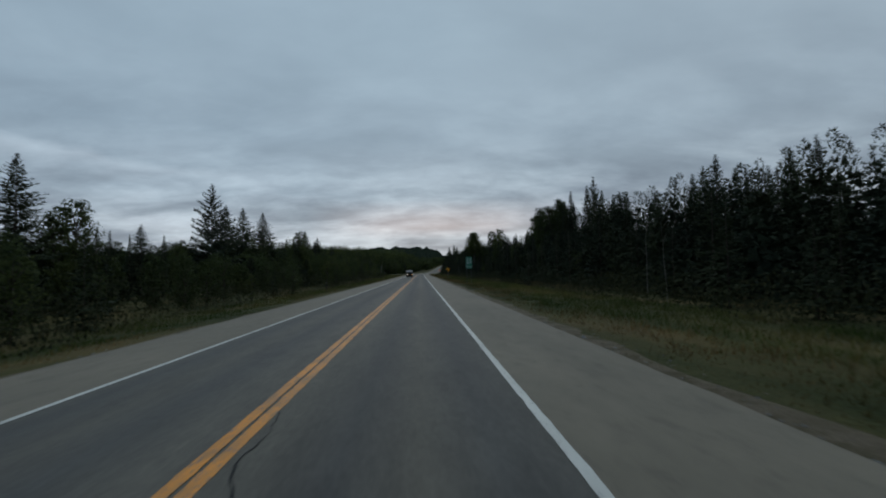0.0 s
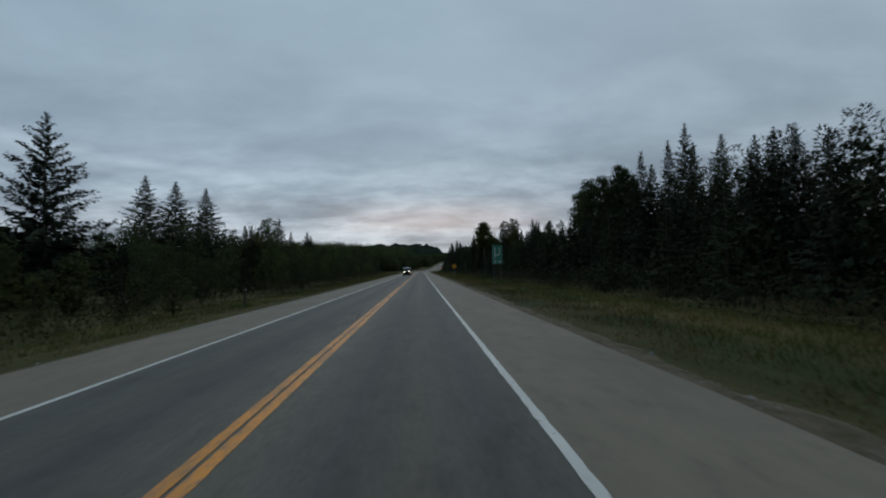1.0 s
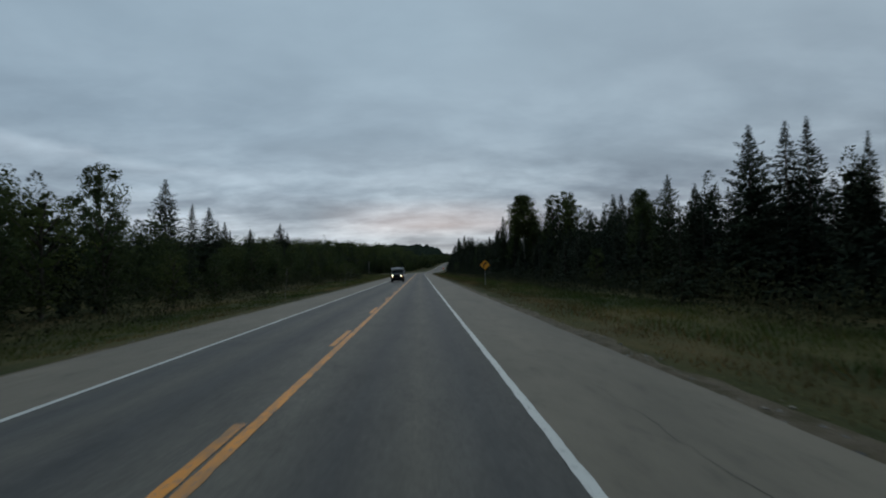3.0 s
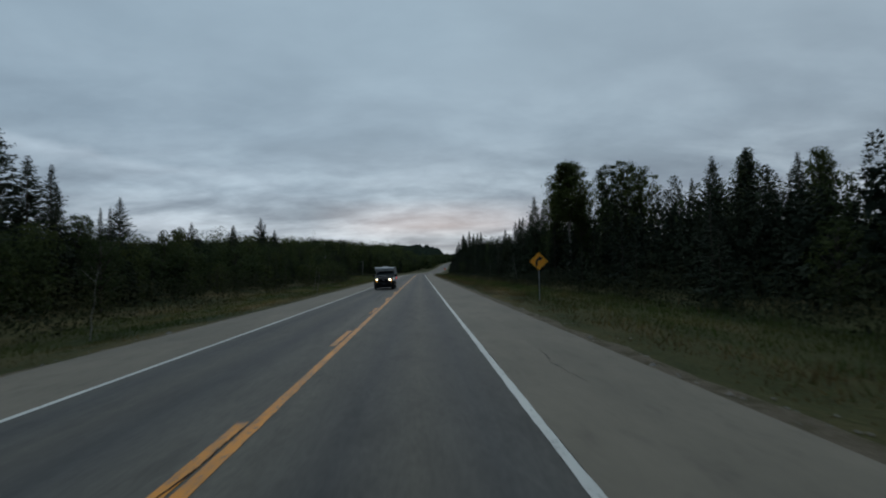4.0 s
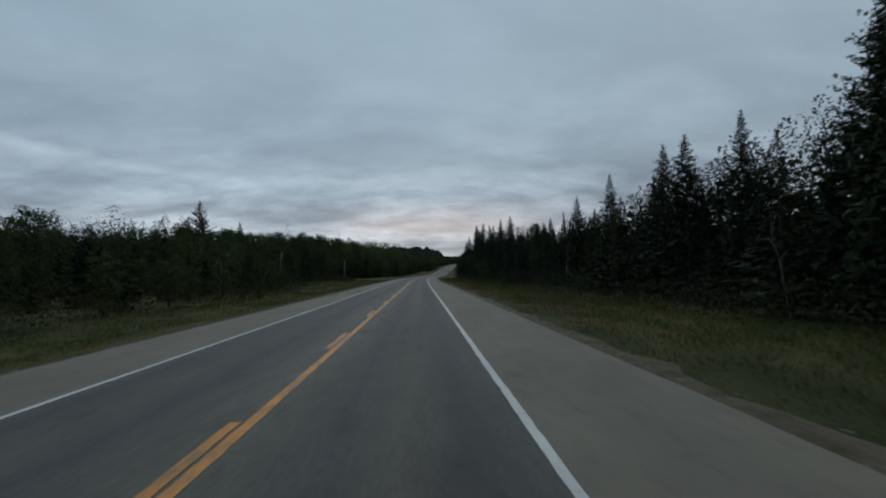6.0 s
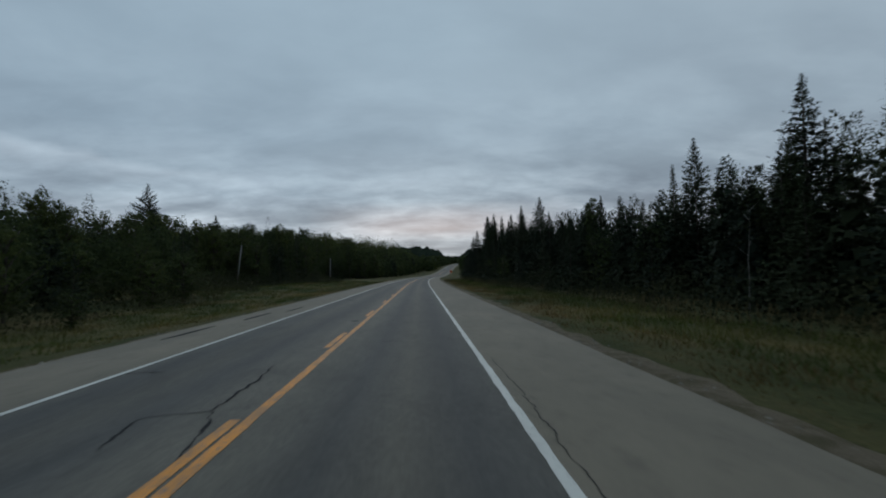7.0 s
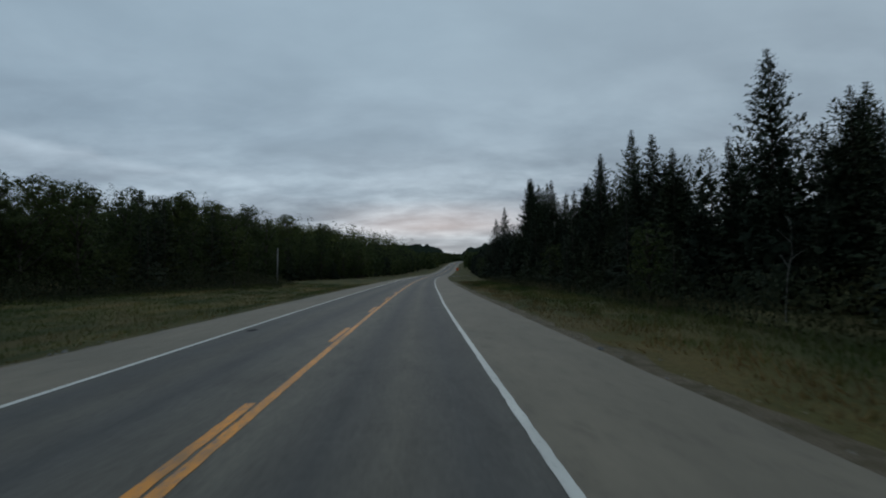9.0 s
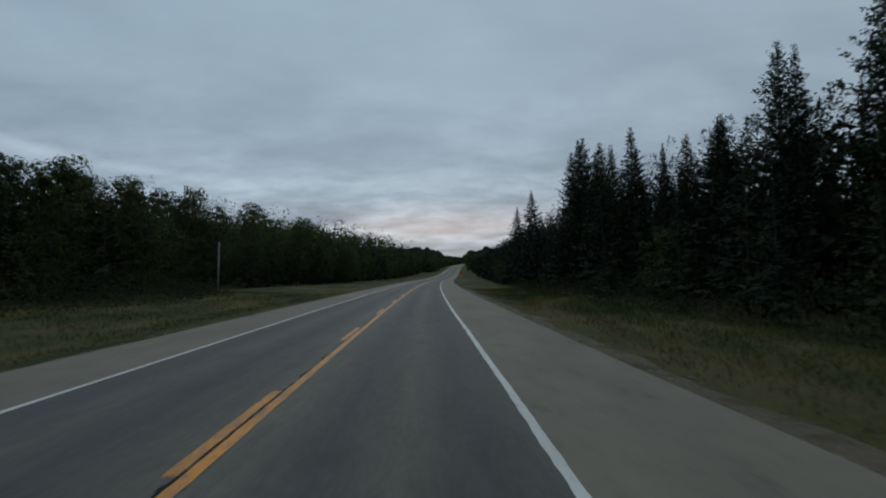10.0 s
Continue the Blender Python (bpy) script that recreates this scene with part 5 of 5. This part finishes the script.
# ------------------------------------------------------------ roadside post and bare trunks
def marker_post(x, y, top):
    gz = ground_z(x, y)
    p = tagged(new("marker_post"), "short grey wooden marker post in the verge grass", "post")
    p.matrix_basis = pose(x, y, gz, 0, 1.0, 0)
    part("shaft", box(-0.06, 0.06, -0.06, 0.06, -0.4, top - gz, 0.012), M_BARK, p)
    part("cap", box(-0.065, 0.065, -0.065, 0.065, top - gz, top - gz + 0.06, 0.012), M_STEEL, p, "dull metal cap")


marker_post(-11.7, 59.3, 0.65)


def bare_trunk(x, y, h, lean_x, lean_y, seed):
    t = tagged(new("birch_trunk"), "thin pale leaning birch trunk with bare twigs", "tree trunk")
    t.matrix_basis = pose(x, y, ground_z(x, y), lean_x, lean_y, 0)
    r = random.Random(seed)
    twigs = []
    for i in range(5):
        z = h * r.uniform(0.5, 0.95)
        a = r.uniform(0, 6.28)
        twigs.append(((0, 0, z), (math.cos(a) * 0.5, math.sin(a) * 0.5, z + 0.5), 0.012))
    part("trunk", trunk_bm(h, 0.028, 0.10, seed, twigs[:1]), M_DIM, t, smooth=True)
    for a, b, rad in twigs[2:]:
        part("twig", tube(a, b, rad, 0.004, 5), M_DIM, t)


for i, (x, y, h, a, b) in enumerate(((-13.3, 169.7, 2.8, 0, 10), (-15.0, 176.0, 3.6, 0, 6), (-13.2, 128.0, 3.0, 0, 5),
                                      (14.9, 181.0, 5.0, 0, -9), (15.0, 210.6, 5.2, 0, 2), (15.0, 31.0, 6.0, 0, 1), (15.4, 29.2, 5.5, 0, -2), (-17.5, 205.0, 4.0, 0, 5), (14.5, 262.0, 4.0, 3, 4))):
    bare_trunk(x, y, h, a, b, i)

# ------------------------------------------------------------ pickup truck with a camper
M_TRUCK = plain_material("dark_truck_paint", (0.006, 0.0065, 0.009), 0.16, wear=0.1, bump=0)
M_TRUCK.node_tree.nodes["Principled BSDF"].inputs["Specular IOR Level"].default_value = 0.2
M_TRIM = plain_material("black_plastic_trim", (0.008, 0.008, 0.008), 0.55, wear=0.2)
M_TRIM.node_tree.nodes["Principled BSDF"].inputs["Specular IOR Level"].default_value = 0.2
M_RUBBER = plain_material("tyre_rubber", (0.016, 0.016, 0.016), 0.85, wear=0.2)
M_RIM = plain_material("dull_alloy", (0.07, 0.07, 0.075), 0.45, 0.6)
M_CHROME = plain_material("chrome", (0.55, 0.55, 0.56), 0.18, 1.0, wear=0.05, bump=0)
M_GLASS = material("tinted_glass", 0.05, 0.0, (0.045, 0.055, 0.057), 0.7)
M_SHELL = plain_material("camper_shell_white", (0.48, 0.49, 0.49), 0.5, wear=0.08, scale=2.0)
M_SEAM = plain_material("camper_grey_trim", (0.20, 0.20, 0.21), 0.55)
M_REDPANEL = plain_material("faded_red_panel", (0.16, 0.035, 0.025), 0.6)
M_PLATE = plain_material("dull_plate", (0.022, 0.022, 0.025), 0.6)
M_LAMP = glow_material("headlamp_glow", (1.0, 0.86, 0.62), 9.0)
M_TURN = glow_material("amber_lamp_glow", (1.0, 0.45, 0.03), 0.9)
M_TAIL = glow_material("tail_lamp_glow", (1.0, 0.03, 0.03), 1.3)


def arc(cy, cz, r, a0, a1, n):
    return [(cy + r * math.cos(radians(a0 + (a1 - a0) * i / n)), cz + r * math.sin(radians(a0 + (a1 - a0) * i / n))) for i in range(n + 1)]


def nosed(t):
    """The truck's front narrows towards the grille, as seen from above."""
    for o in t.children_recursive:
        if o.type == "MESH" and "wheel" not in o.name and o.parent.name.split(".")[0] != "wheel":
            for v in o.data.vertices:
                f = max(0.75 - v.co.y, 0) / 0.9
                if abs(v.co.x) > 0.5:
                    v.co.x -= math.copysign((abs(v.co.x) - 0.5) * 0.30 * f * f * 1.6, v.co.x)
                    v.co.y += max(abs(v.co.x) - 0.45, 0) ** 2 * 0.65 * max(1 - max(v.co.y, 0) / 0.8, 0)


def pickup(x, y):
    t = tagged(new("pickup_truck"), "dark pickup truck with lit headlights in the oncoming lane", "truck")
    t.matrix_basis = pose(x, y, road_z(x - CROWN, y) + 0.004, 0, 0, 0)
    low = [(0.14, 0.42), (0.02, 0.60), (0.0, 0.98), (0.07, 1.12), (0.40, 1.20), (1.45, 1.29), (4.12, 1.33), (5.86, 1.37), (5.88, 0.62), (5.30, 0.52)]
    low += arc(4.61, 0.42, 0.50, 10, 170, 9) + [(3.9, 0.46), (1.62, 0.46)] + arc(0.95, 0.42, 0.50, 10, 170, 9)
    part("body", prism(low, -0.99, 0.99, 0.03), M_TRUCK, t, smooth=False)
    part("hood_bulge", prism([(0.22, 1.16), (0.5, 1.235), (1.42, 1.325), (1.46, 1.26)], -0.52, 0.52, 0.02), M_TRUCK, t)
    cab = part("cab", prism([(1.40, 1.26), (2.20, 1.79), (2.46, 1.86), (3.85, 1.85), (4.08, 1.78), (4.14, 1.28)], -0.95, 0.95, 0.03, (1.6, 0.17)), M_TRUCK, t)
    # glass
    bm = bmesh.new()
    bm.faces.new([bm.verts.new(v) for v in ((-0.86, 1.425, 1.31), (0.86, 1.425, 1.31), (0.74, 2.145, 1.775), (-0.74, 2.145, 1.775))])
    bmesh.ops.solidify(bm, geom=bm.faces[:], thickness=0.02)
    part("windshield", bm, M_GLASS, cab)
    for s in (-1, 1):
        for a in ([(1.78, 1.34), (2.28, 1.75), (2.95, 1.77), (2.95, 1.34)], [(3.03, 1.34), (3.03, 1.77), (3.72, 1.76), (3.92, 1.34)]):
            bm = bmesh.new()
            bm.faces.new([bm.verts.new((s * (0.963 - 0.17 * (max(zz - 1.30, 0) / 0.62)), yy, zz)) for yy, zz in a])
            bmesh.ops.solidify(bm, geom=bm.faces[:], thickness=0.012)
            part("side_window", bm, M_GLASS, cab)
        part("belt_trim", box(s * 0.985 - 0.012, s * 0.985 + 0.012, 1.75, 4.0, 1.285, 1.305), M_CHROME, t, "chrome strip")
        mir = part("side_mirror", box(min(s * 1.02, s * 1.27), max(s * 1.02, s * 1.27), 1.75, 1.90, 1.30, 1.52, 0.04), M_TRUCK, t)
        part("mirror_arm", box(min(s * 0.93, s * 1.05), max(s * 0.93, s * 1.05), 1.78, 1.86, 1.30, 1.36, 0.01), M_TRIM, mir)
        part("door_handle", box(s * 1.0 - 0.02, s * 1.0 + 0.02, 2.72, 2.92, 1.12, 1.16, 0.008), M_TRIM, t)
        part("running_board", box(min(s * 0.86, s * 1.04), max(s * 0.86, s * 1.04), 1.65, 3.9, 0.36, 0.42, 0.015), M_TRIM, t)
        part("wheel_lip", prism(arc(0.95, 0.42, 0.55, 0, 180, 12) + arc(0.95, 0.42, 0.49, 180, 0, 12), s * 1.0 - 0.02, s * 1.0 + 0.02, 0), M_TRIM, t)
        part("wheel_lip", prism(arc(4.61, 0.42, 0.55, 0, 180, 12) + arc(4.61, 0.42, 0.49, 180, 0, 12), s * 1.0 - 0.02, s * 1.0 + 0.02, 0), M_TRIM, t)
        # front lamps
        hl = part("headlight", box(min(s * 0.57, s * 0.95), max(s * 0.57, s * 0.95), -0.025, 0.12, 0.80, 1.10, 0.03), M_TRIM, t)
        part("lamp", box(min(s * 0.60, s * 0.86), max(s * 0.60, s * 0.86), -0.045, -0.02, 0.98, 1.075, 0.012), M_LAMP, hl, "bright lit headlamp")
        part("turn_lamp", box(min(s * 0.895, s * 0.925), max(s * 0.895, s * 0.925), -0.045, -0.02, 0.84, 1.085, 0.01), M_TURN, hl, "glowing amber lamp")
        part("turn_lamp", box(min(s * 0.66, s * 0.895), max(s * 0.66, s * 0.895), -0.045, -0.02, 0.83, 0.855, 0.008), M_TURN, hl, "glowing amber lamp")
        part("bumper_trim", box(min(s * 0.62, s * 0.93), max(s * 0.62, s * 0.93), -0.155, -0.10, 0.70, 0.725, 0.008), M_CHROME, t, "chrome bumper strip")
        part("fog_lamp", tube((s * 0.76, -0.13, 0.60), (s * 0.76, -0.07, 0.60), 0.055, seg=12), M_CHROME, t)
        part("tail_lamp", box(min(s * 0.90, s * 1.0), max(s * 0.90, s * 1.0), 5.78, 5.90, 0.98, 1.33, 0.015), M_TAIL, t, "glowing red tail lamp")
        for wy in (0.95, 4.61):
            w = part("wheel", tube((s * 0.74, wy, 0.405), (s * 0.99, wy, 0.405), 0.30, seg=24), M_TRIM, t)
            bm = bmesh.new()
            prof = [(0.73, 0.27), (0.73, 0.37), (0.76, 0.40), (0.96, 0.40), (0.995, 0.37), (0.995, 0.27)]
            ring = [[bm.verts.new((s * px, wy + pr * math.cos(2 * math.pi * k / 28), 0.405 + pr * math.sin(2 * math.pi * k / 28))) for px, pr in prof] for k in range(28)]
            for k in range(28):
                for j in range(5):
                    bm.faces.new((ring[k][j], ring[k][j + 1], ring[(k + 1) % 28][j + 1], ring[(k + 1) % 28][j]))
            part("tyre", bm, M_RUBBER, w)
            bm = bmesh.new()
            for k in range(6):
                a = 2 * math.pi * k / 6
                tube((s * 0.985, wy, 0.405), (s * 0.99, wy + 0.26 * math.cos(a), 0.405 + 0.26 * math.sin(a)), 0.045, 0.03, 6, bm)
            part("rim", bm, M_RIM, w, "dull alloy spokes")
    g = part("grille", box(-0.565, 0.565, -0.03, 0.10, 0.78, 1.10, 0.03), M_TRIM, t)
    for zz in (0.84, 0.93, 1.02):
        part("grille_bar", box(-0.54, 0.54, -0.055, -0.025, zz, zz + 0.04, 0.008), M_TRUCK, g)
    bm = bmesh.new()
    bmesh.ops.create_circle(bm, cap_ends=True, segments=20, radius=1.0)
    bmesh.ops.transform(bm, matrix=Matrix.Translation((0, -0.062, 0.955)) @ Matrix.Rotation(radians(90), 4, "X") @ Matrix.Diagonal((0.115, 0.032, 1, 1)), verts=bm.verts)
    part("badge", bm, M_SEAM, g, "plain grey oval badge")
    part("front_bumper", prism([(-0.13, 0.50), (-0.15, 0.60), (-0.13, 0.74), (0.06, 0.77), (0.16, 0.46)], -0.99, 0.99, 0.03), M_TRIM, t)
    part("air_dam", box(-0.90, 0.90, -0.06, 0.16, 0.23, 0.50, 0.03), M_TRIM, t)
    part("number_plate", box(-0.16, 0.16, -0.165, -0.15, 0.55, 0.68), M_PLATE, t, "small dull plate")
    part("rear_bumper", box(-0.96, 0.96, 5.86, 6.02, 0.52, 0.72, 0.03), M_CHROME, t)
    nosed(t)
    part("antenna", tube((-0.80, 1.30, 1.25), (-0.80, 1.33, 1.70), 0.006, seg=6), M_TRIM, t)
    return t


def camper(x, y):
    c = tagged(new("truck_camper"), "low white pop-up camper folded down on the truck bed", "camper")
    z = road_z(x - CROWN, y)
    c.matrix_basis = pose(x, y, z, 0, 0, 0)
    part("lower_box", box(-0.70, 0.70, 4.22, 6.15, 0.98, 1.40, 0.02), M_REDPANEL, c, "faded red lower box")
    part("rear_skirt", box(-0.96, 0.96, 6.03, 6.2, 0.80, 1.40, 0.02), M_REDPANEL, c, "faded red rear skirt")
    body = part("shell", prism([(2.0, 1.89), (1.97, 2.07), (6.22, 2.07), (6.22, 1.40), (4.2, 1.40), (4.17, 1.89)], -0.97, 0.97, 0.03), M_SHELL, c)
    part("vent", tube((0.965, 5.62, 1.93), (0.985, 5.62, 1.93), 0.10, seg=16), M_TRIM, body, "round dark vent")
    part("cable", tube((0.982, 5.70, 1.88), (0.982, 6.05, 1.72), 0.012, seg=6), M_TRIM, body, "dark cable")
    part("window", box(-0.985, -0.968, 4.9, 5.6, 1.62, 1.92, 0.02), M_GLASS, body)
    part("seam", box(-0.995, 0.995, 1.94, 6.25, 2.072, 2.105, 0.008), M_SEAM, c)
    roof = part("roof", prism([(1.93, 2.107), (1.95, 2.24), (2.25, 2.30), (6.1, 2.30), (6.26, 2.24), (6.26, 2.107)], -1.0, 1.0, 0.03), M_SHELL, c)
    part("roof_vent", box(-0.30, 0.26, 3.3, 3.9, 2.295, 2.41, 0.04), M_SHELL, roof)
    part("awning_rail", box(1.0, 1.03, 2.6, 6.0, 2.19, 2.26, 0.01), M_SEAM, roof)
    for s in (-1, 1):
        for jy in (4.3, 6.15):
            low = 0.72 if jy < 5 else 1.05
            j = part("jack", tube((s * 1.06, jy, low), (s * 1.06, jy, 1.88), 0.035, seg=10), M_SHELL, c, "white folding jack leg")
            part("foot", box(s * 1.06 - 0.07, s * 1.06 + 0.07, jy - 0.07, jy + 0.07, low - 0.03, low + 0.01, 0.008), M_SEAM, j)
            part("bracket", box(min(s * 0.96, s * 1.06), max(s * 0.96, s * 1.06), jy - 0.05, jy + 0.05, 1.60, 1.68, 0.006), M_SEAM, j)
    for k, zz in enumerate((1.52, 1.66)):
        part("stripe", box(0.966, 0.976, 4.4, 6.1, zz, zz + 0.03), M_SEAM, body)
    return c


pickup(-3.78, 156.5)
camper(-3.82, 156.5)
